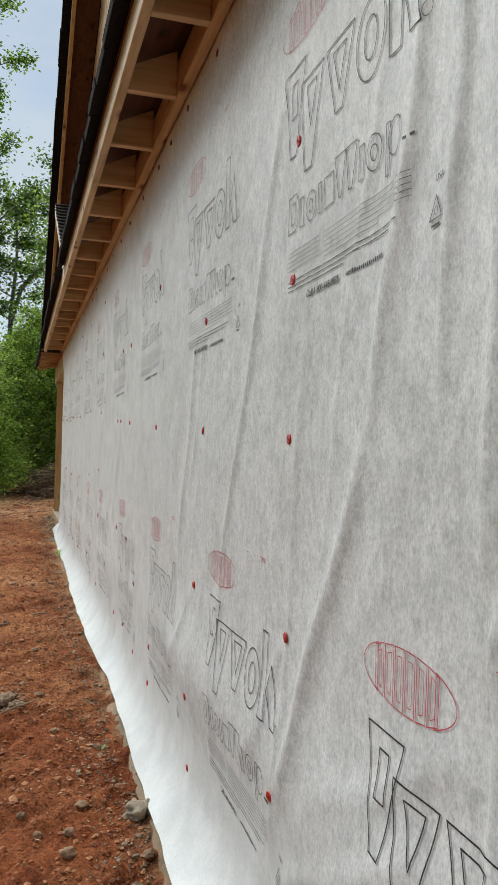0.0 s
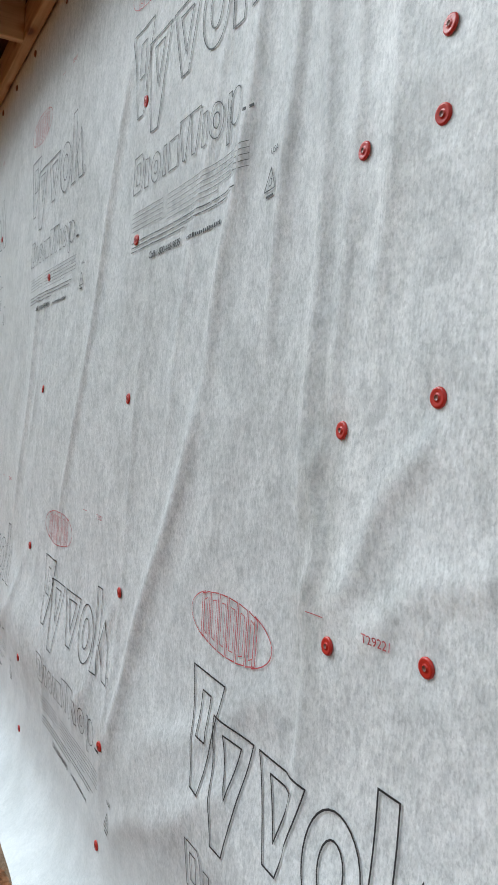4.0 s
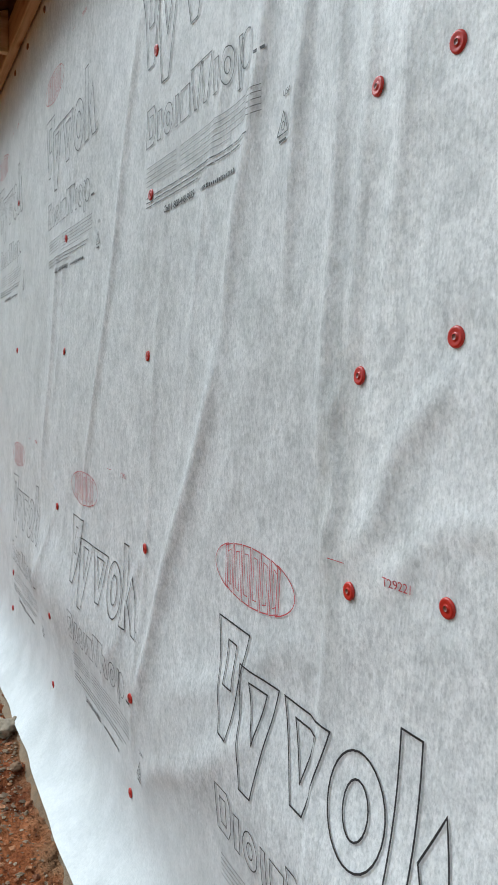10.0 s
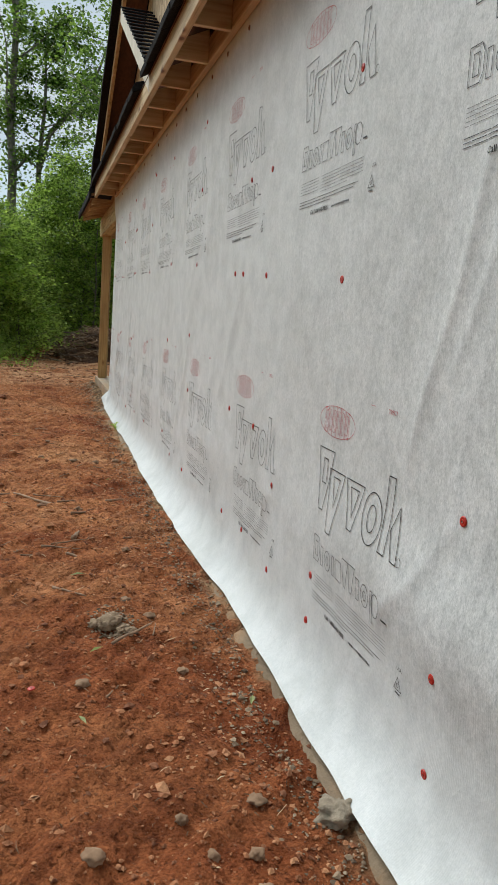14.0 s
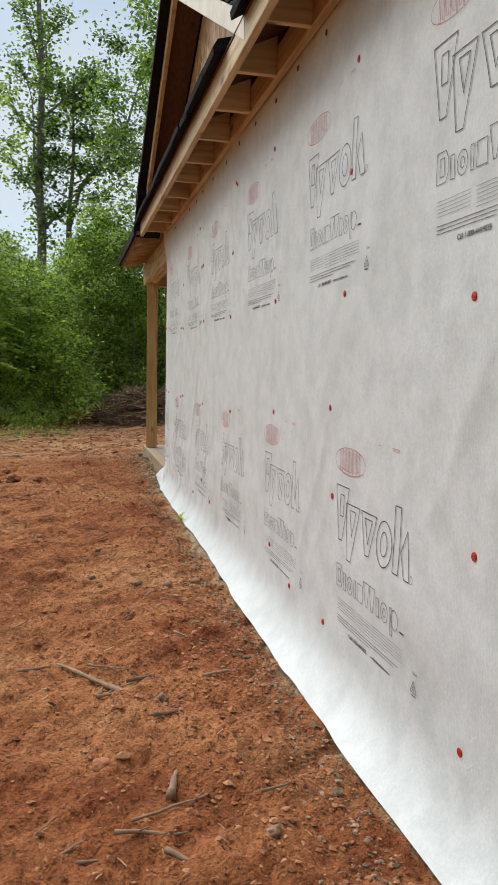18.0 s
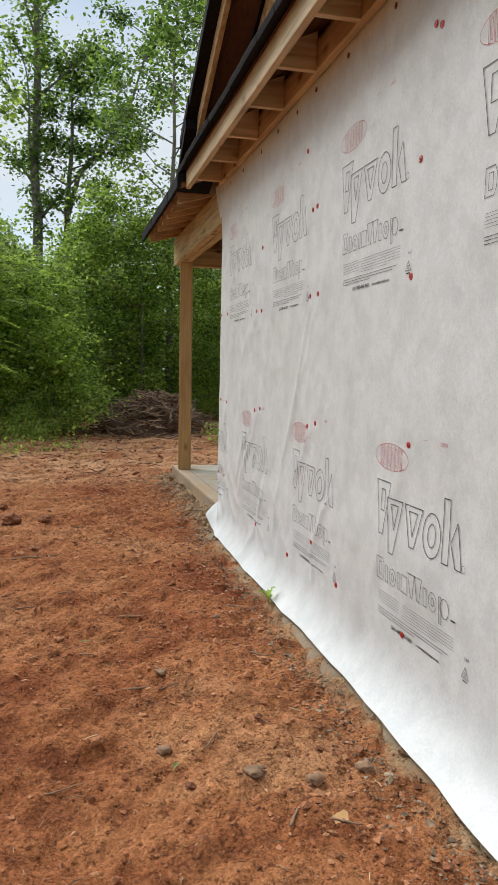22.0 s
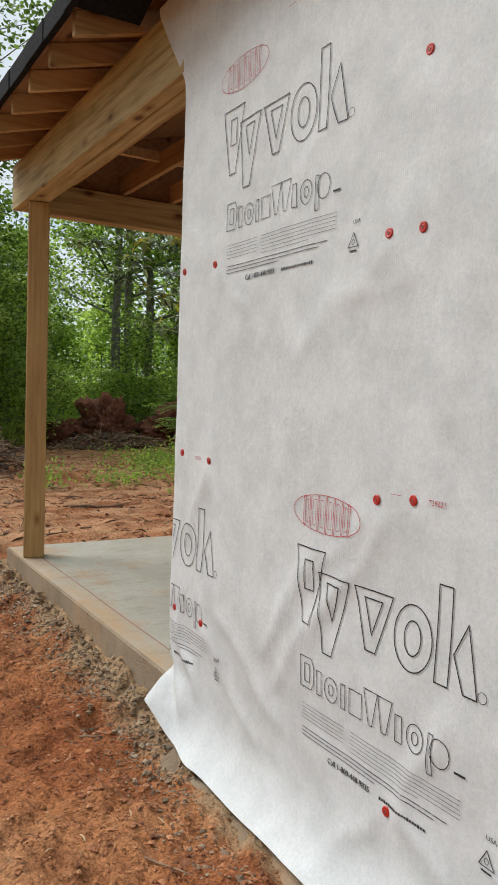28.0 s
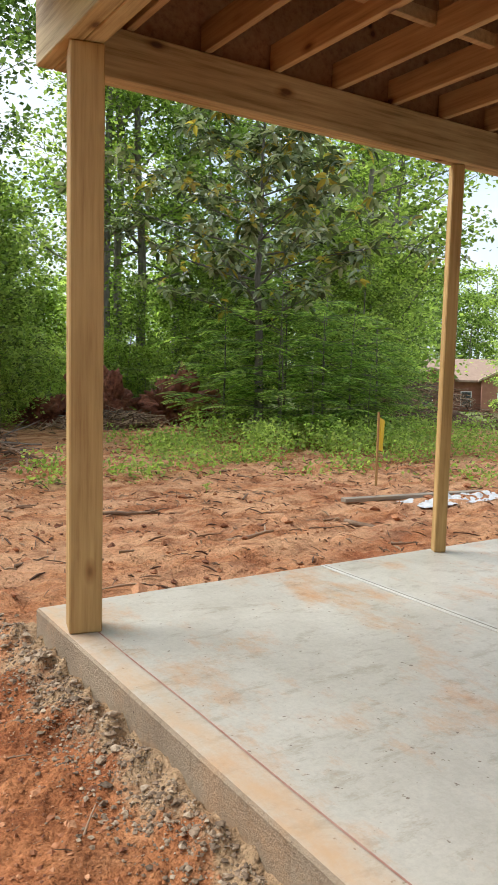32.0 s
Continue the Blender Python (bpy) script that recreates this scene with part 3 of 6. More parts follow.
# ---------------------------------------------------------------- ground
def ground_z(x, y):
    x, y = np.asarray(x, float), np.asarray(y, float)
    z = -0.05 + 0.03 * np.clip((y - 4) / 6, 0, 1) + waves(x, y, 5, [(6.0, 0.02), (1.3, 0.012), (0.45, 0.010), (0.17, 0.010), (0.08, 0.0055), (0.045, 0.0028)])
    z = z - 0.03 * np.exp(-((x + 0.2) / 0.25) ** 2) * (y < 12.5)
    z = z + (0.078 + waves(x, y, 71, [(0.35, 0.020), (0.12, 0.015), (0.06, 0.008)])) * np.exp(-((x + 0.02) / 0.13) ** 2) * np.clip((y - 12.4) / 0.3, 0, 1) * np.clip((15.6 - y) / 0.3, 0, 1)
    z = z + waves(x * 0.6, y, 15, [(1.3, 0.020), (0.45, 0.009), (0.2, 0.009)]) * np.clip((y - 15.4) / 0.8, 0, 1) * np.clip((23 - y) / 2, 0, 1)
    far = np.clip((np.hypot(x + 1, y - 8) - 22) / 30, 0, 1)
    z = z - 2.6 * np.clip((x - 14) / 12, 0, 1) * np.clip((y - 20) / 12, 0, 1)
    return z + waves(x, y, 9, [(30, 0.25)]) * far + 0.08 * np.clip((y - 17) / 10, 0, 1) * np.clip((12 - x) / 8, 0, 1)


def axis_steps(lo, hi, a, b, fine, a2, b2, coarse):
    """Fine steps from a to b, coarser ones out to a2 and b2, then ever wider ones to lo and hi."""
    mid = list(np.arange(a, b, fine))
    left, right = [], []
    for side, p, end, stop, way in ((left, a, lo, a2, -1), (right, mid[-1], hi, b2, 1)):
        s = fine
        while (p - end) * way < 0:
            s = min(s * 1.25, coarse) if (p - stop) * way < 0 else s * 1.25
            p += s * way
            side.append(min(max(p, lo), hi))
    return np.array(left[::-1] + mid + right)


gx = axis_steps(-700, 700, -2.3, 0.05, 0.018, -3.5, 8.0, 0.10)
gy = axis_steps(-500, 900, 2.0, 15.6, 0.030, 1.5, 21.5, 0.075)
GX, GY = np.meshgrid(gx, gy)
GZ = ground_z(GX, GY)
nx, ny = len(gx), len(gy)
gv = np.stack([GX.ravel(), GY.ravel(), GZ.ravel()], 1).tolist()
gf = [(j * nx + i, j * nx + i + 1, (j + 1) * nx + i + 1, (j + 1) * nx + i) for j in range(ny - 1) for i in range(nx - 1)]
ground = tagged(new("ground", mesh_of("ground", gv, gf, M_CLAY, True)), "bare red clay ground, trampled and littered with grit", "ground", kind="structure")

# ---------------------------------------------------------------- house wrap on the wall
WALL_Y0, WALL_Y1, WALL_TOP = -2.6, 12.32, 2.955
# creases: from (y, z) to (y, z), half width, height
CREASES = [
    (1.80, 2.40, 2.40, 1.00, 0.022, 0.012), (2.40, 1.00, 2.46, 0.35, 0.03, 0.006),
    (1.06, 2.30, 1.28, 1.46, 0.030, 0.014), (1.28, 1.46, 1.78, 0.52, 0.035, 0.020), (1.20, 2.4, 1.50, 1.30, 0.02, 0.006),
    (0.89, 2.5, 0.87, 1.15, 0.026, 0.013), (0.95, 2.5, 1.02, 1.5, 0.018, 0.010), (0.81, 2.6, 0.80, 1.35, 0.020, 0.010), (1.02, 2.6, 0.98, 1.7, 0.022, 0.009), (0.70, 2.5, 0.72, 1.5, 0.022, 0.008), (1.12, 2.5, 1.16, 1.75, 0.018, 0.007),
    (0.60, 1.40, 0.80, 1.12, 0.022, 0.009), (0.45, 1.26, 0.74, 1.10, 0.015, 0.007), (0.84, 1.38, 0.85, 1.08, 0.02, 0.012),
    (2.78, 1.90, 3.10, 0.95, 0.03, 0.010), (2.95, 1.30, 2.78, 0.86, 0.015, 0.004), (1.62, 1.90, 1.83, 0.25, 0.02, 0.005),
    (9.86, 1.72, 10.40, 0.70, 0.035, 0.012), (9.76, 1.72, 10.02, 1.30, 0.025, 0.007), (10.40, 0.70, 10.55, 0.30, 0.03, 0.008),
    (11.0, 1.05, 11.35, 0.62, 0.03, 0.010), (11.15, 0.9, 11.55, 0.40, 0.025, 0.008), (12.02, 1.82, 12.30, 2.02, 0.03, 0.005),
    (12.02, 1.10, 12.20, 0.78, 0.03, 0.009), (12.1, 0.75, 11.9, 0.35, 0.03, 0.008), (10.95, 0.28, 10.75, 0.62, 0.03, 0.010),
    (10.97, 0.28, 11.2, 0.05, 0.025, 0.010), (11.3, 2.2, 11.6, 1.85, 0.03, 0.005), (10.95, 2.19, 10.8, 1.75, 0.03, 0.006),
    (6.45, 1.20, 6.9, 0.4, 0.04, 0.006), (8.6, 1.07, 8.95, 0.35, 0.04, 0.006), (4.35, 0.62, 4.6, 0.3, 0.03, 0.008),
    (9.80, 1.05, 10.12, 0.72, 0.03, 0.009), (9.87, 1.05, 9.55, 0.60, 0.03, 0.006), (9.75, 0.42, 9.45, 0.75, 0.02, 0.012), (9.75, 0.42, 9.72, 0.20, 0.02, 0.010),
    (10.20, 0.24, 10.6, 0.62, 0.03, 0.008), (11.05, 1.08, 11.5, 0.66, 0.03, 0.008), (11.0, 1.77, 11.5, 1.45, 0.05, 0.006), (12.03, 1.1, 11.75, 0.55, 0.03, 0.007),
    (12.05, 0.48, 11.6, 0.16, 0.03, 0.012), (12.27, 0.48, 12.0, 0.1, 0.03, 0.010), (10.2, 1.45, 10.9, 1.30, 0.05, 0.004), (10.9, 1.66, 11.35, 1.62, 0.02, 0.004),
    (2.77, 0.89, 3.2, 0.42, 0.03, 0.007), (1.735, 0.94, 2.1, 0.45, 0.025, 0.008), (1.0, 0.75, 1.75, 0.30, 0.05, 0.014), (0.9, 0.95, 1.5, 0.62, 0.05, 0.010), (2.68, 1.88, 2.9, 1.2, 0.02, 0.006),
    (12.29, 0.44, 12.04, 0.20, 0.020, 0.014), (12.30, 0.30, 12.10, 0.10, 0.020, 0.012), (11.92, 0.56, 11.45, 0.28, 0.035, 0.012), (11.30, 0.95, 11.62, 0.48, 0.03, 0.010), (12.20, 0.62, 12.24, 0.34, 0.016, 0.010), (10.95, 0.30, 10.62, 0.14, 0.03, 0.010), (11.75, 1.62, 12.02, 1.80, 0.03, 0.006),
    (7.5, 2.55, 7.4, 1.8, 0.03, 0.005), (5.1, 1.58, 5.5, 0.9, 0.05, 0.005),
]
NAILS = [
    (0.607, 1.90), (0.61, 1.79), (0.77, 1.79), (0.589, 1.435), (0.79, 1.388), (0.787, 1.07), (0.582, 1.10), (0.755, 2.152), (1.74, 1.845), (1.755, 1.44),
    (1.735, 0.94), (1.80, 0.515), (1.83, 0.23), (1.72, 2.19), (2.68, 1.885), (2.693, 1.48), (2.77, 0.892), (2.806, 0.457), (2.823, 0.173),
    (3.70, 2.215), (3.727, 1.514), (3.78, 0.40), (3.79, 0.215), (4.70, 2.05), (5.06, 2.054), (4.68, 1.564), (5.11, 1.586), (5.29, 1.595),
    (4.73, 0.835), (5.22, 0.862), (4.345, 0.623), (4.341, 0.23), (4.815, 0.283), (5.25, 0.269), (6.31, 1.694), (6.285, 2.176), (6.45, 1.218),
    (6.388, 0.841), (6.48, 0.253), (7.432, 1.144), (7.019, 0.264), (7.44, 0.387), (7.439, 1.756), (7.527, 2.596), (6.242, 2.593),
    (8.58, 1.078), (8.57, 2.175), (8.62, 1.74), (8.585, 0.303), (8.474, 2.626), (9.344, 0.297), (9.75, 0.426), (10.204, 0.246),
    (9.79, 2.245), (9.87, 2.24), (9.746, 1.777), (9.876, 1.777), (9.874, 1.058), (9.74, 1.083), 
    (10.935, 2.198), (11.052, 1.779), (10.93, 1.774), (11.056, 1.086), (10.921, 1.102), (10.966, 0.282), (12.015, 1.824),
    (12.28, 1.83), (12.017, 1.102), (12.25, 1.115), (12.27, 0.486), (12.032, 0.485),
]

# a row of nails close under the eave
NAILS += [(y, 2.862 + 0.008 * math.sin(9 * y)) for y in (1.15, 1.55, 1.99, 2.61, 3.11, 3.49, 3.83, 4.36, 4.85, 5.3, 5.78, 6.2, 6.66, 7.1, 7.53, 7.98, 8.40, 8.85, 9.39, 9.86, 10.20, 10.61, 11.02, 11.55, 12.0, 12.18)] + [(8.43, 2.606), (9.98, 2.58)]


def wrap_x(y, z):
    """How far the sheet stands off the wall plane."""
    y, z = np.asarray(y, float), np.asarray(z, float)
    off = 0.004 + waves(y + 0.22 * z, z * 0.35, 21, [(2.2, 0.003), (0.8, 0.0020), (0.3, 0.0010), (0.13, 0.0004)])
    for y0, z0, y1, z1, w, a in CREASES:
        dy, dz = y1 - y0, z1 - z0
        ll = dy * dy + dz * dz
        t = ((y - y0) * dy + (z - z0) * dz) / ll
        d = (y - y0 - t * dy) * dz / math.sqrt(ll) - (z - z0 - t * dz) * dy / math.sqrt(ll)
        soft = 1 / (1 + np.exp(-(t - 0.04) * 30)) / (1 + np.exp((t - 0.96) * 30))
        wob = 0.012 * np.sin(9 * t + 7 * y0)
        core = 0.62 * w
        off = off + soft * (0.48 * a * np.exp(-((d + wob) / core) ** 2) + 0.36 * a * np.exp(-((d + wob) / (2.1 * w)) ** 2) - 0.16 * a * np.exp(-((d + wob - 2.2 * w) / (1.3 * w)) ** 2))
    # the sheet is doubled over along a ragged tuck
    tuck = 0.858 + 0.006 * np.sin(17 * z)
    off = off + 0.009 / (1 + np.exp((y - tuck) / 0.0035)) * np.exp(-np.clip(tuck - y, 0, 9) / 0.12) / (1 + np.exp((z - 1.14) / 0.03))
    for ny_, nz_ in NAILS:
        d2 = (y - ny_) ** 2 + (z - nz_) ** 2
        off = off - 0.004 * np.exp(-d2 / 0.0012) + 0.003 * np.exp(-d2 / 0.012)
    flare = np.interp(y, [2.3, 2.9, 4.6, 5.6, 7.4, 8.4, 10.4, 11.9, 12.2], [0.105, 0.090, 0.095, 0.11, 0.12, 0.105, 0.08, 0.08, 0.105]) + waves(y, y * 0, 33, [(1.6, 0.004), (0.5, 0.002)])
    f = np.clip((0.26 - z) / 0.27, 0, 1.2)
    belly = 0.034 * np.exp(-((z - 0.58) / 0.17) ** 2) * np.clip((5.0 - y) / 2.5, 0.25, 1) * (0.8 + 0.4 * np.sin(2.3 * y + 1.0))
    curl = 0.088 * np.clip((y - 12.02) / 0.29, 0, 1) ** 1.25 * np.clip((0.235 - z) / 0.125, 0, 1) ** 0.9
    fold = np.clip((y - 12.02) / 0.2, 0, 1) * np.exp(-((z - 0.225 + 0.9 * np.clip(12.3 - y, 0, 1)) / 0.03) ** 2)
    curl = curl - 0.026 * fold
    return -(off + belly + flare * f ** 3.0 + curl)


def wrap_bottom(y):
    return -0.02 + 0.12 * np.clip((y - 11.95) / 0.37, 0, 1) ** 1.4 + waves(y, y * 0, 41, [(1.7, 0.004), (0.5, 0.002)]) - 0.02 * np.clip((5 - y) / 4, 0, 1)


wy = np.concatenate([np.arange(WALL_Y0, 0.2, 0.05), np.arange(0.2, 3.4, 0.011), np.arange(3.4, WALL_Y1, 0.02), [WALL_Y1]])
wt = np.linspace(0, 1, 150)
WY, WT = np.meshgrid(wy, wt)
WB = wrap_bottom(WY)
WZ = WB + (WALL_TOP - WB) * WT
WYF = WY + np.clip((WY - 12.0) / 0.32, 0, 1) * 0.25 * np.clip((WZ - 2.58) / 0.35, 0, 1)   # loose flap over the beam's end
WX = wrap_x(WY, WZ) - 0.012 * np.clip((WZ - 2.5) / 0.3, 0, 1) * np.clip((WY - 11.9) / 0.3, 0, 1)
wrap_v = np.stack([WX.ravel(), WYF.ravel(), WZ.ravel()], 1)
nwy, nwt = len(wy), len(wt)
# the far end turns round the corner
corner = []
for q in range(1, 7):
    edge = wrap_v.reshape(nwt, nwy, 3)[:, -1, :].copy()
    edge[:, 0] = edge[:, 0] + (0.003 * q if q < 3 else 0.004 * q) * np.where(edge[:, 2] > 2.55, 0.4, 1.0)
    edge[:, 1] += 0.004
    corner.append(edge)
full = np.concatenate([wrap_v.reshape(nwt, nwy, 3)] + [c[:, None, :] for c in corner], 1)
nw = full.shape[1]
wf = [(j * nw + i, (j + 1) * nw + i, (j + 1) * nw + i + 1, j * nw + i + 1) for j in range(nwt - 1) for i in range(nw - 1)]
house_wrap = tagged(new("house_wrap", mesh_of("house_wrap", full.reshape(-1, 3).tolist(), wf, M_WRAP, True)),
                    "white printed house wrap nailed over a long wall, loose at bottom", "house wrap")


# ---- printed marks on the sheet; brand marks are plain outlined shapes
class Ink:
    def __init__(self):
        self.v, self.f = [], []

    def ribbon(self, pts, w, closed=True, step=0.02):
        w = 0.82 * w
        pts = [np.array(p, float) for p in pts]
        if closed:
            pts = pts + [pts[0]]
        fine = []
        for a, b in zip(pts, pts[1:]):
            n = max(1, int(np.linalg.norm(b - a) / step))
            fine += [a + (b - a) * k / n for k in range(n)]
        if not closed:
            fine.append(pts[-1])
        n = len(fine)
        base = len(self.v)
        for i, p in enumerate(fine):
            if closed:
                d0, d1 = p - fine[i - 1], fine[(i + 1) % n] - p
            else:
                d0, d1 = p - fine[max(i - 1, 0)], fine[min(i + 1, n - 1)] - p
            d0 = d0 / (np.linalg.norm(d0) + 1e-9)
            d1 = d1 / (np.linalg.norm(d1) + 1e-9)
            d = d0 + d1
            d = d / (np.linalg.norm(d) + 1e-9)
            nrm = np.array([-d[1], d[0]])
            cosine = max(0.45, abs(np.dot(nrm, [-d1[1], d1[0]]))) if np.linalg.norm(d1) > 0 else 1
            self.v += [p + nrm * w / 2 / cosine, p - nrm * w / 2 / cosine]
        m = n if closed else n - 1
        for i in range(m):
            a, b = base + 2 * i, base + 2 * ((i + 1) % n)
            self.f.append((a, a + 1, b + 1, b))

    def bar(self, u0, v0, u1, v1, h):
        self.ribbon([(u0, v0), (u1, v1)], h, False)

    def mesh(self, name, y_left, z_top, mat, lift=0.0024):
        uv = np.array(self.v)
        v = np.where(uv[:, 1] < -0.3, -0.3 + (uv[:, 1] + 0.3) * 0.9, uv[:, 1])
        y, z = y_left - uv[:, 0], z_top + v
        keep = (y < WALL_Y1 - 0.004) & (z > wrap_bottom(y) + 0.01)
        x = wrap_x(y, z) - lift
        ok = [f for f in self.f if all(keep[i] for i in f)]
        return mesh_of(name, np.stack([x, y, z], 1).tolist(), ok, mat)


def oval(cu, cv, a, b, n=28):
    return [(cu + a * math.cos(2 * math.pi * k / n), cv + b * math.sin(2 * math.pi * k / n)) for k in range(n)]


def box_shape(u0, u1, v0, v1, lean=0.0):
    return [(u0, v1), (u1, v1), (u1 + lean, v0), (u0 + lean, v0)]


def big_mark(ink):
    """Outlined plain shapes in a row: a bar, two wedges, a ring, a tall bar and a small wedge."""
    w = 0.0042
    ink.ribbon([(0.0, 0.0), (0.145, 0.0), (0.088, -0.225), (0.048, -0.225)], w)
    ink.ribbon(box_shape(0.052, 0.092, -0.125, -0.036), w)
    ink.ribbon([(0.118, -0.062), (0.262, -0.062), (0.195, -0.290), (0.152, -0.290)], w)
    ink.ribbon([(0.158, -0.085), (0.222, -0.085), (0.190, -0.190)], w)
    ink.ribbon([(0.282, -0.062), (0.432, -0.062), (0.376, -0.225), (0.336, -0.225)], w)
    ink.ribbon([(0.322, -0.085), (0.392, -0.085), (0.357, -0.180)], w)
    ink.ribbon(oval(0.512, -0.144, 0.068, 0.084, 30), w)
    ink.ribbon(oval(0.512, -0.144, 0.030, 0.044, 20), w)
    ink.ribbon(box_shape(0.594, 0.638, -0.225, 0.012), w)
    ink.ribbon([(0.650, -0.142), (0.690, -0.062), (0.728, -0.225), (0.686, -0.225)], w)
    ink.ribbon(oval(0.743, -0.212, 0.013, 0.013, 14), 0.002)


def second_mark(ink):
    """A shorter row of outlined bars, ovals and wedges."""
    w = 0.0032
    top, bot, xh = -0.330, -0.434, -0.356
    ink.ribbon([(0.045, top), (0.100, top), (0.114, top - 0.025), (0.114, bot + 0.025), (0.100, bot), (0.045, bot)], w)
    ink.ribbon(box_shape(0.066, 0.092, bot + 0.022, top - 0.022), w)
    ink.ribbon(box_shape(0.128, 0.152, bot, xh), w)
    ink.ribbon(oval(0.198, -0.396, 0.030, 0.040, 18), w)
    ink.ribbon(oval(0.198, -0.396, 0.012, 0.018, 12), w)
    ink.ribbon(box_shape(0.244, 0.262, bot, xh), w)
    ink.ribbon(box_shape(0.280, 0.334, bot, xh), w)
    ink.ribbon([(0.342, top), (0.400, top), (0.380, bot), (0.366, bot)], w)
    ink.ribbon([(0.402, top), (0.458, top), (0.436, bot), (0.418, bot)], w)
    ink.ribbon(box_shape(0.470, 0.494, bot, xh), w)
    ink.ribbon(oval(0.542, -0.396, 0.030, 0.040, 18), w)
    ink.ribbon(oval(0.542, -0.396, 0.012, 0.018, 12), w)
    ink.ribbon(oval(0.630, -0.396, 0.030, 0.040, 18), w)
    ink.ribbon(box_shape(0.590, 0.606, bot - 0.034, xh), w)
    ink.bar(0.674, -0.424, 0.708, -0.424, 0.008)


def small_print(ink, rng):
    for k in range(5):
        v = -0.492 - 0.0125 * k
        ink.bar(0.055, v, 0.255, v, 0.0017)
        ink.bar(0.285, v, 0.695, v, 0.0017)
    ink.bar(0.285, -0.555, 0.56, -0.555, 0.0017)
    for k, right in enumerate((0.66, 0.62, 0.40)):
        v = -0.574 - 0.013 * k
        u = 0.055
        while u < right:
            step = min(rng.uniform(0.03, 0.09), right - u)
            ink.bar(u, v, u + step - 0.005, v, 0.0032)
            u += step
    u = 0.415
    for k in range(19):
        ink.bar(u, -0.632, u + 0.0062, -0.632, rng.choice((0.008, 0.010, 0.013)))
        u += 0.0092
    ink.ribbon([(0.755, -0.615), (0.800, -0.615), (0.7775, -0.572)], 0.0032)
    ink.ribbon(oval(0.7775, -0.600, 0.006, 0.008, 10), 0.0022)
    ink.bar(0.762, -0.627, 0.793, -0.627, 0.006)


def red_oval(ink):
    """A red oval of upright outlined bars between two end curves."""
    cu, cv, a, b, w = 0.135, 0.108, 0.165, 0.058, 0.0026
    ink.ribbon([(cu - a * math.cos(t), cv + b * math.sin(t)) for t in np.linspace(-0.9, 0.9, 12)], w)
    ink.ribbon([(cu + a * math.cos(t), cv + b * math.sin(t)) for t in np.linspace(-0.9, 0.9, 12)], w)
    edges = np.linspace(-0.70, 0.70, 7)
    for k in range(6):
        l, r = edges[k] * a + 0.003, edges[k + 1] * a - 0.003
        hl, hr = b * math.sqrt(1 - edges[k] ** 2) * 0.96, b * math.sqrt(1 - edges[k + 1] ** 2) * 0.96
        q = (r - l) * 0.28
        ink.ribbon([(cu + l, cv + hl), (cu + r, cv + hr), (cu + r, cv - hr), (cu + l, cv - hl)], w)
        ink.ribbon([(cu + l + q, cv + hl * 0.72), (cu + r - q, cv + hr * 0.72), (cu + r - q, cv - hr * 0.72), (cu + l + q, cv - hl * 0.72)], w * 0.8)


def lettering(body, size):
    """Flat triangles of a line of text in the built-in font, as (points, faces)."""
    cu = bpy.data.curves.new("line", "FONT")
    cu.body, cu.size, cu.resolution_u = body, size, 3
    ob = bpy.data.objects.new("line", cu)
    scene.collection.objects.link(ob)
    dg = bpy.context.evaluated_depsgraph_get()
    me = bpy.data.meshes.new_from_object(ob.evaluated_get(dg))
    pts = [(v.co.x, v.co.y) for v in me.vertices]
    fcs = [tuple(p.vertices) for p in me.polygons]
    bpy.data.objects.remove(ob)
    bpy.data.meshes.remove(me)
    bpy.data.curves.remove(cu)
    return pts, fcs


CALL = lettering("Call 1-800-448-9835", 0.0265)
USA = lettering("USA", 0.018)
SERIAL = lettering("T29221", 0.019)


def put_letters(ink, line, u, v, squeeze=1.0):
    base = len(ink.v)
    ink.v += [np.array((u + p * squeeze, v + q)) for p, q in line[0]]
    ink.f += [tuple(base + i for i in f) for f in line[1]]


UPPER = [(3.03 + 1.278 * j + (0.07 if j < 0 else 0.0), 2.385 - 0.036 * min(max((j - 1) / 3, 0), 1)) for j in range(-4, 8)]
LOWER = [(1.25 + 1.27 * k, 0.904) for k in range(-3, 10)]
rng = random.Random(3)
for row, marks in (("upper", UPPER), ("lower", LOWER)):
    for yl, zt in marks:
        ink = Ink()
        big_mark(ink)
        second_mark(ink)
        small_print(ink, rng)
        put_letters(ink, CALL, 0.185, -0.640, 0.86)
        put_letters(ink, CALL, 0.1862, -0.6393, 0.86)
        put_letters(ink, USA, 0.772, -0.545)
        part("printed_mark", ink.mesh("printed_mark", yl, zt, M_BLACK), house_wrap, "black outlined print with small lines")
        red = Ink()
        red_oval(red)
        part("oval_mark", red.mesh("oval_mark", yl, zt, M_RED_INK), house_wrap, "red outlined oval print")
        tick = Ink()
        put_letters(tick, SERIAL, 0.545, 0.195)
        dash = Ink()
        dash.bar(0.41, 0.205, 0.45, 0.205, 0.0016)
        part("dash_mark", dash.mesh("dash_mark", yl, zt, M_RED_INK), house_wrap)
        part("serial_mark", tick.mesh("serial_mark", yl, zt, M_RED_INK), house_wrap, "small red serial print")


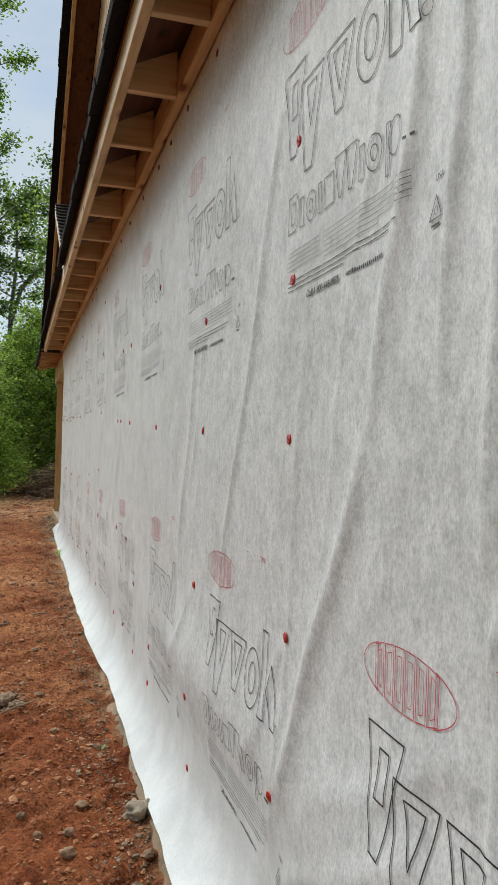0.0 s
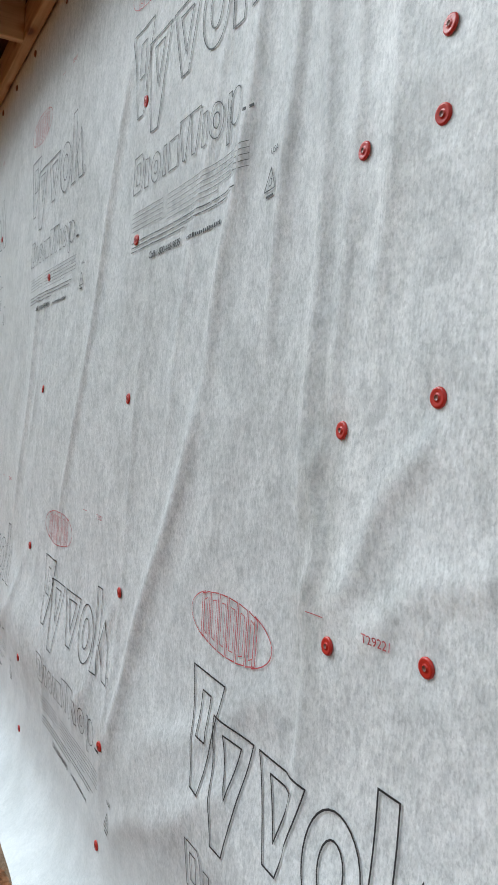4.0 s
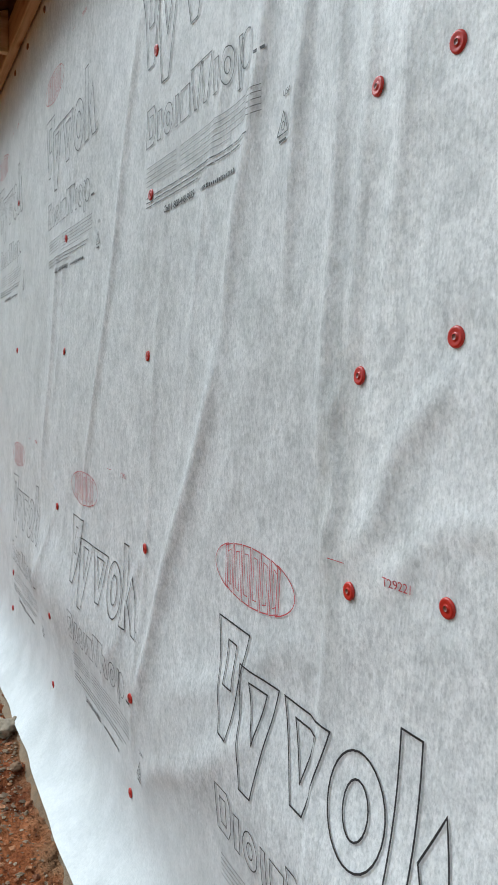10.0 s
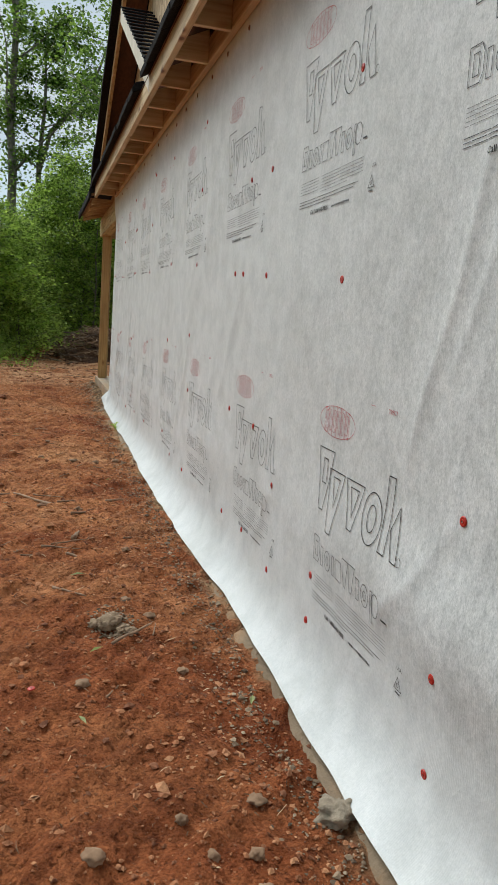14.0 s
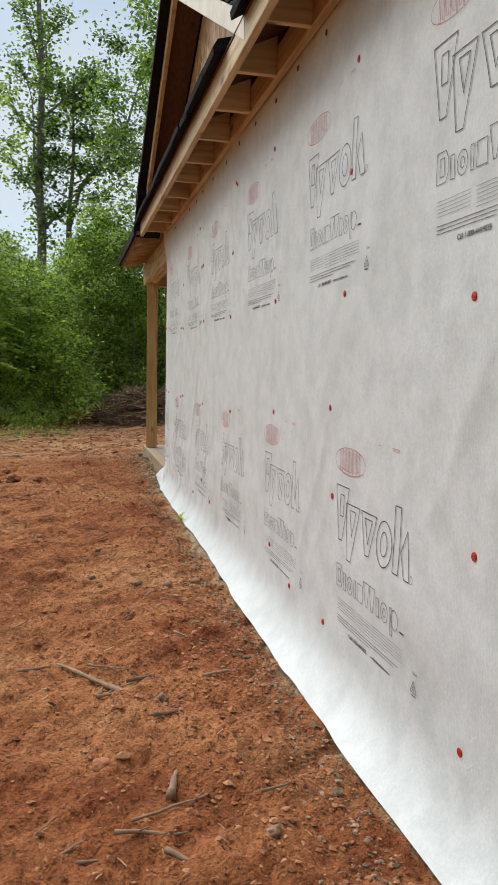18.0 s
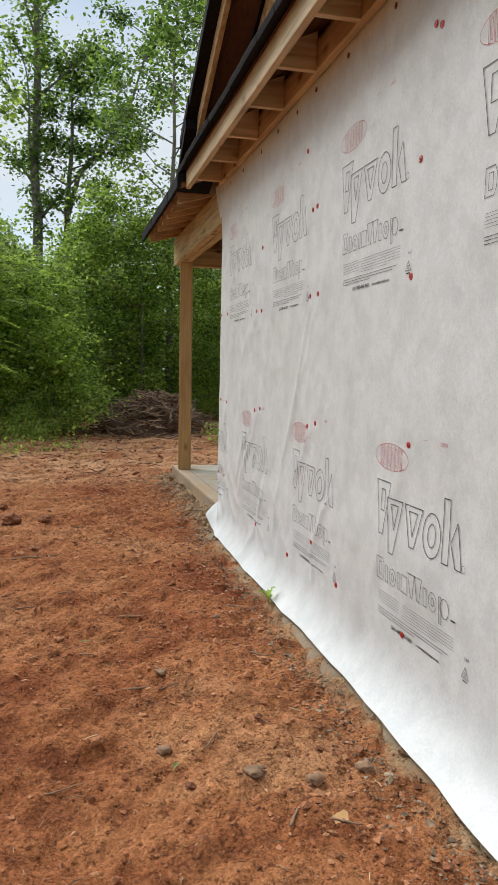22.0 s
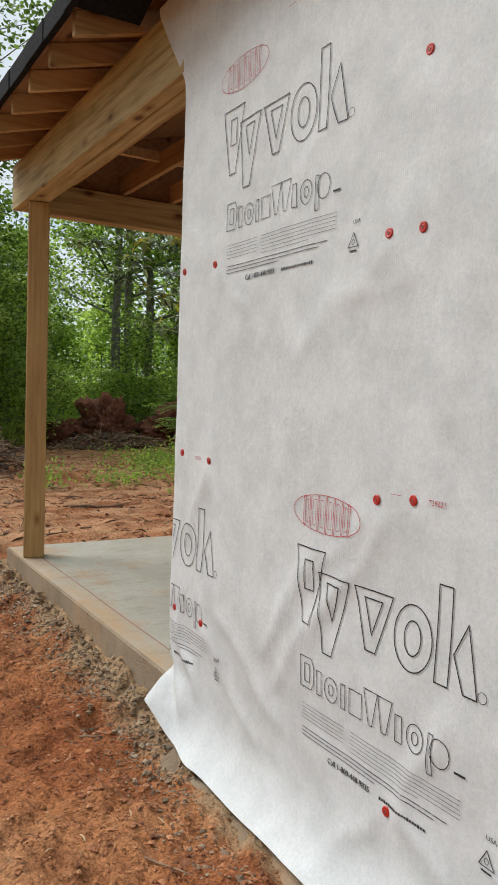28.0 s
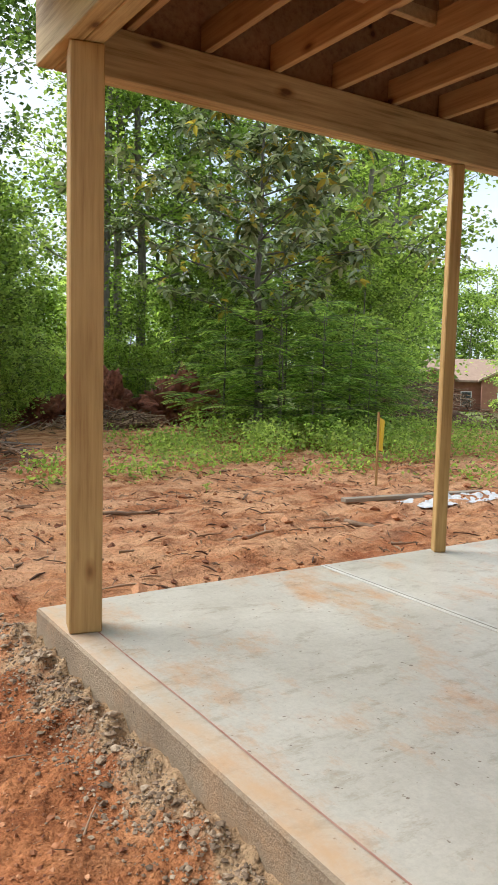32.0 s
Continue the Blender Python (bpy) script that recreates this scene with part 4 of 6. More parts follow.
def cap_mesh(plastic):
    prof = [(0.0, 0.0042), (0.0035, 0.0044), (0.0038, 0.0052), (0.0045, 0.0032), (0.0075, 0.0030), (0.0105, 0.0040), (0.0128, 0.0036), (0.0140, 0.0016), (0.0140, 0.0)]
    n = 20
    vs = [(-h, r * math.cos(2 * math.pi * k / n), r * math.sin(2 * math.pi * k / n)) for r, h in prof for k in range(n)]
    fs = [(i * n + k, i * n + (k + 1) % n, (i + 1) * n + (k + 1) % n, (i + 1) * n + k) for i in range(len(prof) - 1) for k in range(n)]
    return mesh_of("cap_nail", vs, fs, [plastic, M_STEEL], True, [1 if i < 2 else 0 for i in range(len(prof) - 1) for k in range(n)])


# Caps under the eave use a browner red, with the shade in the colour.
cap, brown_cap = cap_mesh(M_CAP), cap_mesh(simple_mat("eave_shaded_cap", (0.13, 0.035, 0.02), (0.19, 0.06, 0.035), 20, 0.6))
for y, z in NAILS:
    nail = new("cap_nail", cap if z < 2.8 else brown_cap)
    nail.location = (float(wrap_x(y, z)) - 0.001, y, z)
    nail.rotation_euler = (rng.uniform(0, 6), rng.uniform(-0.12, 0.12), rng.uniform(-0.12, 0.12))
    tagged(nail, "round red plastic cap nail holding the house wrap" if z < 2.8 else "red cap nail close under the eave, coloured brown for shade", "nail", "cap nails of the house wrap")

# ---------------------------------------------------------------- the house behind the wrap
wall = tagged(new("wall_west", board(0.02, 0.16, WALL_Y0, WALL_Y1 - 0.02, -0.15, 2.95, M_OSB, 0.002)), "sheathed outer wall behind the house wrap", "wall", kind="structure")
tagged(new("wall_north", board(0.17, 8.0, WALL_Y1 - 0.16, WALL_Y1 - 0.002, -0.15, 3.1, M_WRAP, 0.002)), "wrapped end wall facing the porch", "wall", kind="structure")
tagged(new("wall_south", board(0.17, 8.0, WALL_Y0, WALL_Y0 + 0.15, -0.15, 3.1, M_WRAP, 0.002)), "wrapped end wall", "wall", kind="structure")
tagged(new("wall_east", board(7.85, 8.0, WALL_Y0 + 0.16, WALL_Y1 - 0.17, -0.15, 3.1, M_WRAP, 0.002)), "wrapped outer wall on the far side", "wall", kind="structure")

RAKE = 0.52            # rise of the gable roof per metre


def rake_z(y):
    return 3.12 + RAKE * (12.4 - y) if y > 2.0 else 3.12 + RAKE * (12.4 - 2.0) - RAKE * (2.0 - y)


# gable wall of strand board panels, each a sheet of its own
gable = tagged(new("gable_wall"), "bare strand board gable wall above the eave", "wall", kind="structure")
y = WALL_Y0
while y < 12.3:
    y1 = min(y + 1.22, 12.3)
    top0, top1 = rake_z(y), rake_z(y1)
    mid = [(2.0, rake_z(2.0))] if y < 2.0 < y1 else []
    part("panel", prism([(y + 0.002, 2.97), (y1 - 0.002, 2.97), (y1 - 0.002, top1)] + mid + [(y + 0.002, top0)], "x", 0.0, 0.012, M_OSB), gable)
    y = y1

EAVE_X, EAVE_Z = -0.265, 2.905
eave = tagged(new("eave"), "unfinished boxed eave of pale pine boards along the wall", "eave", kind="structure")
part("ledger", board(-0.055, -0.012, WALL_Y0, 12.25, EAVE_Z + 0.004, EAVE_Z + 0.15, M_PINE_Y), eave, "pine ledger board")
for k in range(-7, 18):
    y = 1.93 + 0.6 * k
    if y < 12.35:
        part("rafter_tail", prism([(-0.0555, EAVE_Z), (EAVE_X, EAVE_Z), (EAVE_X, EAVE_Z + 0.10), (-0.0555, EAVE_Z + 0.2)], "y", y - 0.019, y + 0.019, M_PINE_X), eave)
joints = [WALL_Y0, 0.55, 4.21, 7.86, 12.42]
for a, b in zip(joints, joints[1:]):
    part("fascia_board", board(EAVE_X - 0.040, EAVE_X - 0.001, a + 0.001, b - 0.001, EAVE_Z - 0.012, EAVE_Z + 0.128, M_PINE_Y), eave)
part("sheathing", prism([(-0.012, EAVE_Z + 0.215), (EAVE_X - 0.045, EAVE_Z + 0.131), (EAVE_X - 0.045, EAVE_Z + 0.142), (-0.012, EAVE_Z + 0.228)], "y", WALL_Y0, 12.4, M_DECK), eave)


def shingle_run(name, y0, y1, parent):
    """The drip edge and ragged shingle ends above the fascia."""
    n = max(2, int((y1 - y0) / 0.33))
    for k in range(n):
        a, b = y0 + (y1 - y0) * k / n, y0 + (y1 - y0) * (k + 1) / n
        j = rng.uniform(-0.006, 0.006)
        prof = [(EAVE_X - 0.105 + j, EAVE_Z + 0.112), (EAVE_X - 0.112 + j, EAVE_Z + 0.150), (EAVE_X - 0.085 + j, EAVE_Z + 0.195), (-0.016, EAVE_Z + 0.285), (-0.016, EAVE_Z + 0.232), (EAVE_X - 0.045, EAVE_Z + 0.1445)]
        part(name, prism(prof, "y", a + 0.001, b - 0.001, M_SHINGLE), parent)


shingle_run("shingle", WALL_Y0, 7.02, eave)
shingle_run("shingle", 7.42, 12.38, eave)

# the rake overhang of the gable
RX = -0.268
rake = tagged(new("rake_overhang"), "open gable overhang with shade-darkened sheathing and black shingle edge", "roof", kind="structure")


def slope_board(x0, x1, pts, lo, hi, mat):
    """A board that follows pts (y, z), between two heights above them."""
    prof = [(y, z + lo) for y, z in pts] + [(y, z + hi) for y, z in reversed(pts)]
    return prism(prof, "x", x0, x1, mat)


for ya, yb in ((12.42, 8.2), (8.2, 5.0), (5.0, 2.0), (2.0, WALL_Y0)):
    seg = [(ya, rake_z(ya)), (yb, rake_z(yb))]
    if ya == 2.0:
        seg = [(2.0, rake_z(2.0)), (yb, rake_z(yb))]
    part("rake_board", slope_board(RX, RX + 0.038, seg, -0.02, 0.12, M_PINE_Y), rake, "pale pine rake board")
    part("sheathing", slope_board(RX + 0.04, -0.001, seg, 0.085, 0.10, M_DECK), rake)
    n = 10
    for k in range(n):
        a, b = k / n, (k + 1) / n
        p = [(seg[0][0] + (seg[1][0] - seg[0][0]) * t, seg[0][1] + (seg[1][1] - seg[0][1]) * t) for t in (a, b)]
        j = rng.uniform(-0.006, 0.006)
        part("shingle", slope_board(RX - 0.088 + j, 0.3, p, 0.105, 0.19, M_SHINGLE), rake)
for k, (ya, za, yb, zb) in enumerate(((12.10, 3.37, 12.32, 3.22), (12.32, 3.22, 12.47, 3.09), (12.47, 3.09, 12.70, 3.00))):
    part("shingle", slope_board(RX - 0.094 - 0.002 * k, -0.05, [(ya, za), (yb, zb)], -0.075, 0.0, M_SHINGLE), rake)
# small cross slope that dies into the rake
cross = tagged(new("cross_roof"), "small black shingled roof slope with a pale edge board", "roof", kind="structure")
cp = [(6.98, 3.02), (9.45, 3.02 + RAKE * 2.47)]
part("edge_board", slope_board(EAVE_X - 0.042, EAVE_X - 0.004, cp, -0.10, 0.03, M_TRIM), cross, "pale painted edge board")
for k in range(16):
    a, b = k / 16, (k + 1) / 16
    p = [(cp[0][0] + (cp[1][0] - cp[0][0]) * t, cp[0][1] + (cp[1][1] - cp[0][1]) * t) for t in (a, b)]
    q = [(p[0][0], p[0][1] + 0.022), (p[1][0], p[1][1])]
    part("shingle", slope_board(EAVE_X - 0.05 + rng.uniform(-0.004, 0.004), -0.002, q, 0.032, 0.050, M_SHINGLE), cross)

# the main roof behind, both slopes, closing the house
roof = tagged(new("roof"), "black shingled gable roof", "roof", kind="structure")
part("slope", slope_board(0.31, 8.4, [(12.42, rake_z(12.42)), (2.0, rake_z(2.0))], 0.11, 0.148, M_SHINGLE), roof)
part("slope", slope_board(0.31, 8.4, [(2.0, rake_z(2.0)), (WALL_Y0, rake_z(WALL_Y0))], 0.11, 0.148, M_SHINGLE), roof)

# ---------------------------------------------------------------- porch
SLAB_Z = 0.176
slab = tagged(new("porch_slab"), "pale concrete porch slab with clay stains and saw-cut joints", "slab", kind="structure")
M_SLABSIDE = concrete_mat("muddy_shaded_slab_edge", (0.25, 0.18, 0.115), (0.40, 0.30, 0.20), 0.7)
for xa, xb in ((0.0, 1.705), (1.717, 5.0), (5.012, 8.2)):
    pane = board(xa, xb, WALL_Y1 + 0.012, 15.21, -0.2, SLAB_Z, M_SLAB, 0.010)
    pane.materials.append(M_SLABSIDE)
    # Sides are clay-covered; eased edges share the dark tone, painting out their highlight.
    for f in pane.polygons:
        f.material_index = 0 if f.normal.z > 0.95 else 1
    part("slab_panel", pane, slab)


def porch_post(x, y, w, top, turn):
    """x, y is the near corner; the post is turned a little about it."""
    p = new("porch_post", board(0, w, 0, w, 0, top - SLAB_Z, M_PINE_Z, 0.006))
    p.matrix_basis = pose(x, y, SLAB_Z, 0, 0, turn)
    return tagged(p, "square yellow pine post standing on the porch slab", "post", "porch posts")


porch_post(0.013, 14.785, 0.14, 2.615, -14)
porch_post(2.555, 15.115, 0.076, 2.605, -28)
porch_post(5.6, 15.07, 0.089, 2.605, 0)
beam = tagged(empty("porch_beam"), "doubled treated pine beam over the porch posts", "beam")
part("ply", board(-0.006, 0.070, WALL_Y1 + 0.012, 15.165, 2.617, 2.925, M_TREATED_Y, 0.005), beam)
part("ply", board(0.072, 0.150, WALL_Y1 + 0.012, 15.165, 2.617, 2.925, M_TREATED_Y, 0.005), beam)
beam2 = tagged(empty("porch_cross_beam"), "knotty pine cross beam between porch posts", "beam")
part("ply", board(0.154, 7.9, 15.06, 15.115, 2.607, 2.828, M_TREATED_X, 0.005), beam2)
part("ply", board(0.154, 7.9, 15.117, 15.17, 2.607, 2.828, M_TREATED_X, 0.005), beam2)
for k in range(20):
    x = 0.375 + 0.4045 * (k - 1) if k else 0.192
    tagged(new("ceiling_joist", board(x, x + 0.038, WALL_Y1 + 0.01, 15.11, 2.831, 2.971, M_PORCH, 0.003)), "rough pine joist over the porch", "joist", "porch joists")
for k in range(18):
    x = 0.415 + 0.4045 * k
    for yy in (13.05, 14.35):
        tagged(new("blocking", board(x, x + 0.362, yy, yy + 0.038, 2.905, 2.968, M_PORCH, 0.003)), "short pine block between porch joists", "blocking", "porch blocking")
porch_roof = tagged(new("porch_roof"), "low porch roof with open rafter tails and black shingle edge", "roof", kind="structure")
PS = 0.27              # rise of the porch roof per metre, away from the eave


def porch_z(x):
    return 2.935 + PS * (x + 0.36) if x < 4.1 else 2.935 + PS * 4.46 - PS * (x - 4.1)


for xa, xb in ((-0.36, 4.1), (4.1, 8.5)):
    part("sheathing", prism([(xa, porch_z(xa)), (xb, porch_z(xb)), (xb, porch_z(xb) + 0.014), (xa, porch_z(xa) + 0.014)], "y", 12.44, 15.24, M_CEIL), porch_roof)
n = 9
for k in range(n):
    a, b = 12.40 + 2.88 * k / n, 12.40 + 2.88 * (k + 1) / n
    xo = -0.375 + rng.uniform(-0.007, 0.007)
    part("shingle", prism([(xo, porch_z(xo) - 0.028), (xo + 0.03, porch_z(xo) - 0.028), (xo + 0.034, porch_z(xo) + 0.026), (0.4, porch_z(0.4) + 0.017), (0.4, porch_z(0.4) + 0.05), (xo, porch_z(xo) + 0.075)], "y", a + 0.001, b - 0.001, M_SHINGLE), porch_roof)
for xa, xb in ((0.402, 4.1), (4.1, 8.5)):
    part("shingle_field", prism([(xa, porch_z(xa) + 0.017), (xb, porch_z(xb) + 0.017), (xb, porch_z(xb) + 0.05), (xa, porch_z(xa) + 0.05)], "y", 12.42, 15.28, M_SHINGLE), porch_roof)
for k in range(7):
    y = 12.775 + 0.362 * k
    part("rafter_tail", prism([(0.15, 2.9275), (-0.006, 2.9275), (-0.310, 2.842), (-0.318, 2.846), (-0.318, porch_z(-0.318) - 0.002), (0.15, porch_z(0.15) - 0.002)], "y", y - 0.019, y + 0.019, M_PORCH_X), porch_roof)
part("gable_end", prism([(0.155, 2.831), (7.9, 2.831), (7.9, porch_z(7.9) - 0.003), (4.1, porch_z(4.1) - 0.003), (0.155, porch_z(0.155) - 0.003)], "y", 15.12, 15.16, M_CEIL), porch_roof)
for k in range(7):
    for yy in (12.9, 13.6, 14.3):
        x = 0.50 + 1.13 * k
        part("web", board(x, x + 0.038, yy, yy + 0.088, 2.973, porch_z(x) - 0.012, M_PORCH, 0.003), porch_roof)

# ---------------------------------------------------------------- loose things on the ground
def lump(seed, size, squash=0.6, mat=M_STONE, rough=0.28, subdiv=2):
    bm = bmesh.new()
    bmesh.ops.create_icosphere(bm, subdivisions=subdiv, radius=1)
    r = random.Random(seed)
    o = Vector((r.uniform(0, 50), r.uniform(0, 50), r.uniform(0, 50)))
    for v in bm.verts:
        d = v.co.normalized()
        k = 1 + rough * noise.noise(d * 1.4 + o) + rough * 0.6 * noise.noise(d * 3.7 + o) + rough * 0.35 * noise.noise(d * 9 + o) + rough * 0.22 * noise.noise(d * 19 + o)
        v.co = Vector((d.x * k * size, d.y * k * size * r.uniform(0.98, 1.02), d.z * k * size * squash))
    me = bpy.data.meshes.new("lump")
    bm.to_mesh(me)
    bm.free()
    me.materials.append(mat)
    me.polygons.foreach_set("use_smooth", [True] * len(me.polygons))
    return me


def gz(x, y):
    return float(ground_z(x, y))


def scatter_mesh(spots, sizes, seed, mat, name):
    """Many small angular grains in one mesh."""
    small = len(spots) > 9000
    base = np.array([(1, 0, 0), (-1, 0, 0), (0, 1, 0), (0, -1, 0), (0, 0, 1), (0, 0, -1), (.6, .6, .45), (-.6, .55, .4), (.55, -.6, .4), (-.6, -.6, .35)], float)
    tri = [(4, 6, 7), (4, 7, 9), (4, 9, 8), (4, 8, 6), (6, 0, 2), (6, 2, 7), (7, 2, 1), (7, 1, 9), (9, 1, 3), (9, 3, 8), (8, 3, 0), (8, 0, 6), (0, 5, 2), (2, 5, 1), (1, 5, 3), (3, 5, 0)]
    if small:
        base, tri = base[:6], [(4, 0, 2), (4, 2, 1), (4, 1, 3), (4, 3, 0), (0, 5, 2), (2, 5, 1), (1, 5, 3), (3, 5, 0)]
    nb = len(base)
    r = np.random.RandomState(seed)
    vs, fs = [], []
    z0 = ground_z(spots[:, 0], spots[:, 1])
    for i, (p, s) in enumerate(zip(spots, sizes)):
        a = r.uniform(0, 6.28)
        b = (base * r.uniform(0.65, 1.25, (nb, 3)) + r.uniform(-0.25, 0.25, (nb, 3))) * s * np.array([1, r.uniform(0.6, 1), r.uniform(0.45, 0.8)])
        c, d = math.cos(a), math.sin(a)
        b = np.stack([b[:, 0] * c - b[:, 1] * d, b[:, 0] * d + b[:, 1] * c, b[:, 2]], 1) + np.array([p[0], p[1], z0[i] + s * 0.15])
        o = len(vs)
        vs += b.tolist()
        fs += [(x + o, y + o, z + o) for x, y, z in tri]
    return mesh_of(name, vs, fs, mat)


rs = np.random.RandomState(12)
n = 12000
px = -0.10 - np.abs(rs.normal(0, 1.05, n))
py = rs.uniform(1.8, 17.5, n)
sz = np.exp(rs.normal(-5.25, 0.6, n)).clip(0.002, 0.03)
inside = (px > -4.2)
tagged(new("soil_clods", scatter_mesh(np.stack([px, py], 1)[inside], sz[inside], 3, M_CLOD, "soil_clods")), "small red clay clods strewn over the soil", "clods", kind="stuff")
n = 4600
py = rs.uniform(1.5, 12.2, n)
px = -0.14 - np.abs(rs.normal(0, 0.10, n)) - 0.05 * np.sin(py * 2.1) ** 2
sz = np.exp(rs.normal(-5.3, 0.5, n)).clip(0.003, 0.022)
tagged(new("rubble", scatter_mesh(np.stack([px, py], 1), sz, 4, M_CRUMB, "rubble")), "grey concrete crumbs along the foot of the wall", "rubble", kind="stuff")
n = 6000
py = rs.uniform(11.9, 15.7, n)
px = np.where(rs.uniform(0, 1, n) < 0.85, -0.03 - np.abs(rs.normal(0, 0.13, n)), rs.uniform(0, 3, n))
sel = (px < 0.0) | (py > 15.19)
sz = np.exp(rs.normal(-5.2, 0.5, n)).clip(0.003, 0.026)
tagged(new("rubble", scatter_mesh(np.stack([px, py], 1)[sel], sz[sel], 5, M_CRUMB, "slab_rubble")), "lumpy concrete spill under the porch slab edge", "rubble", kind="stuff")
n = 5200
px, py = rs.uniform(-5, 9, n), rs.uniform(15.3, 24, n)
sel = (px < -0.2) | (py > 15.4)
sz = np.exp(rs.normal(-4.4, 0.6, n)).clip(0.005, 0.07)
tagged(new("soil_clods", scatter_mesh(np.stack([px, py], 1)[sel], sz[sel], 6, M_CLOD, "far_clods")), "red clay clods over the cleared ground", "clods", kind="stuff")

n = 3000
py = rs.uniform(2.4, 12.0, n)
px = -0.16 - np.abs(rs.normal(0, 0.34, n))
sz = np.exp(rs.normal(-5.0, 0.42, n)).clip(0.004, 0.020)
tagged(new("soil_clods", scatter_mesh(np.stack([px, py], 1), sz, 8, M_CLOD, "pebbly_clods")), "pebbly clay crumbs in the strip beside the wall", "clods", kind="stuff")
n = 1500
px = -0.22 - np.abs(rs.normal(0, 0.9, n))
py = rs.uniform(2.2, 15.5, n)
sz = np.exp(rs.normal(-4.6, 0.35, n)).clip(0.006, 0.026)
tagged(new("soil_clods", scatter_mesh(np.stack([px, py], 1), sz, 7, M_CLOD, "crumbled_clods")), "crumbled red clay lumps on trampled soil", "clods", kind="stuff")

STONES = [(-0.150, 3.03, 0.058, 0.72), (-0.45, 2.87, 0.020, 0.7), (-0.46, 2.75, 0.026, 0.7), (-0.38, 3.11, 0.026, 0.5), (-0.56, 2.90, 0.020, 0.6), (-0.87, 2.92, 0.028, 0.5), (-0.62, 3.04, 0.018, 0.7), (-0.17, 2.70, 0.022, 0.7),
          (-1.09, 4.06, 0.022, 0.7), (-1.06, 4.03, 0.018, 0.7), (-0.85, 3.83, 0.026, 0.5), (-1.18, 4.37, 0.020, 0.7), (-0.45, 3.94, 0.020, 0.6), (-0.52, 4.42, 0.026, 0.6), (-0.60, 4.62, 0.026, 0.6), (-1.0, 4.9, 0.022, 0.6),
          (-0.73, 6.48, 0.028, 0.8), (-1.01, 5.94, 0.034, 0.6), (-0.52, 5.40, 0.022, 0.6), (-1.22, 8.62, 0.024, 0.7), (-0.97, 8.56, 0.026, 0.6), (-1.03, 8.82, 0.024, 0.4), (-1.36, 9.71, 0.026, 0.6), (-0.49, 8.21, 0.028, 0.6), (-0.30, 8.23, 0.032, 0.5), (-0.07, 8.34, 0.045, 0.8),
          (-0.9, 9.2, 0.025, 0.6), (-0.5, 9.9, 0.02, 0.6), (-0.08, 8.62, 0.034, 0.6), (-0.68, 8.31, 0.034, 0.35),
          (-1.99, 12.70, 0.095, 0.7), (-1.77, 12.68, 0.075, 0.7), (-2.05, 12.15, 0.085, 0.6), (-1.49, 12.73, 0.055, 0.7), (-1.54, 11.68, 0.05, 0.6), (-2.3, 12.9, 0.08, 0.7), (-2.5, 12.5, 0.06, 0.7), (-1.9, 13.4, 0.05, 0.7), (-1.64, 11.5, 0.035, 0.7)]
for i, (x, y, s, q) in enumerate(STONES):
    me = lump(i + 40, s, q, M_LUMP if s > 0.05 and x > -1 else M_STONE if x > -1 else M_CLOD, 0.5, 4 if s > 0.04 else 3)
    st = new("stone" if x > -1 else "soil_clod", me)
    st.location = (x, y, gz(x, y) + s * q * 0.35)
    st.rotation_euler = (0, 0, i * 1.7)
    tagged(st, "rough grey concrete lump lying on the clay" if s > 0.04 and x > -1 else "small grey-brown stone lying on the clay" if x > -1 else "rough red clay clod lying on bare soil", "stone" if x > -1 else "clod", "lumps on the ground")


# rough footing that shows past the hem of the sheet
fy = np.arange(1.6, 12.1, 0.04)
fu = np.linspace(0, 1, 9)
FY, FU = np.meshgrid(fy, fu)
reach = 0.148 - 0.02 * np.clip((FY - 4.6) / 2, 0, 1) + waves(FY, FY * 0, 81, [(1.5, 0.014), (0.5, 0.006), (0.17, 0.003)])
FX = -reach * FU
FZ = wrap_bottom(FY) - 0.018 - 0.022 * FU ** 2 - 0.03 * FU ** 10 + waves(FX, FY, 82, [(0.3, 0.005), (0.1, 0.004), (0.05, 0.003)])
nf = len(fy)
tagged(new("footing", mesh_of("footing", np.stack([FX.ravel(), FY.ravel(), FZ.ravel()], 1).tolist(), [(j * nf + i, j * nf + i + 1, (j + 1) * nf + i + 1, (j + 1) * nf + i) for j in range(8) for i in range(nf - 1)], M_FOOT, True)),
       "muddy concrete footing at the foot of the wall", "footing", kind="structure")
# small finds on the soil
lost = new("cap_nail", cap)
lost.location = (-1.03, 3.81, gz(-1.03, 3.81) + 0.012)
lost.rotation_euler = (0.2, 1.45, 0)
tagged(lost, "dropped red plastic cap nail lying on the clay", "nail")
M_FALLEN = simple_mat("fallen_leaf", (0.16, 0.22, 0.05), (0.42, 0.40, 0.14), 40, 0.6, None, 0.002, None, 0.3)
for x, y, l, a in ((-0.81, 4.97, 0.045, 0.2), (-0.78, 4.09, 0.035, 0.6), (-0.23, 3.70, 0.035, 1.2), (-0.86, 3.60, 0.03, 2.0), (-0.44, 7.40, 0.03, 0.4), (-1.23, 9.70, 0.035, 0.1), (-0.95, 8.40, 0.03, 1.0)):
    c, d = math.cos(a), math.sin(a)
    w = l * 0.3
    z = gz(x, y) + 0.014
    leaf_ob = new("fallen_leaf", mesh_of("fallen_leaf", [(-c * l, -d * l, 0.0), (-d * w, c * w, 0.008), (c * l, d * l, 0.004), (d * w, -c * w, 0.008), (0, 0, 0.002)], [(0, 4, 1), (1, 4, 2), (0, 3, 4), (3, 2, 4)], M_FALLEN))
    leaf_ob.location = (x, y, z)
    tagged(leaf_ob, "small fallen leaf lying on the clay", "leaf", "fallen leaves")


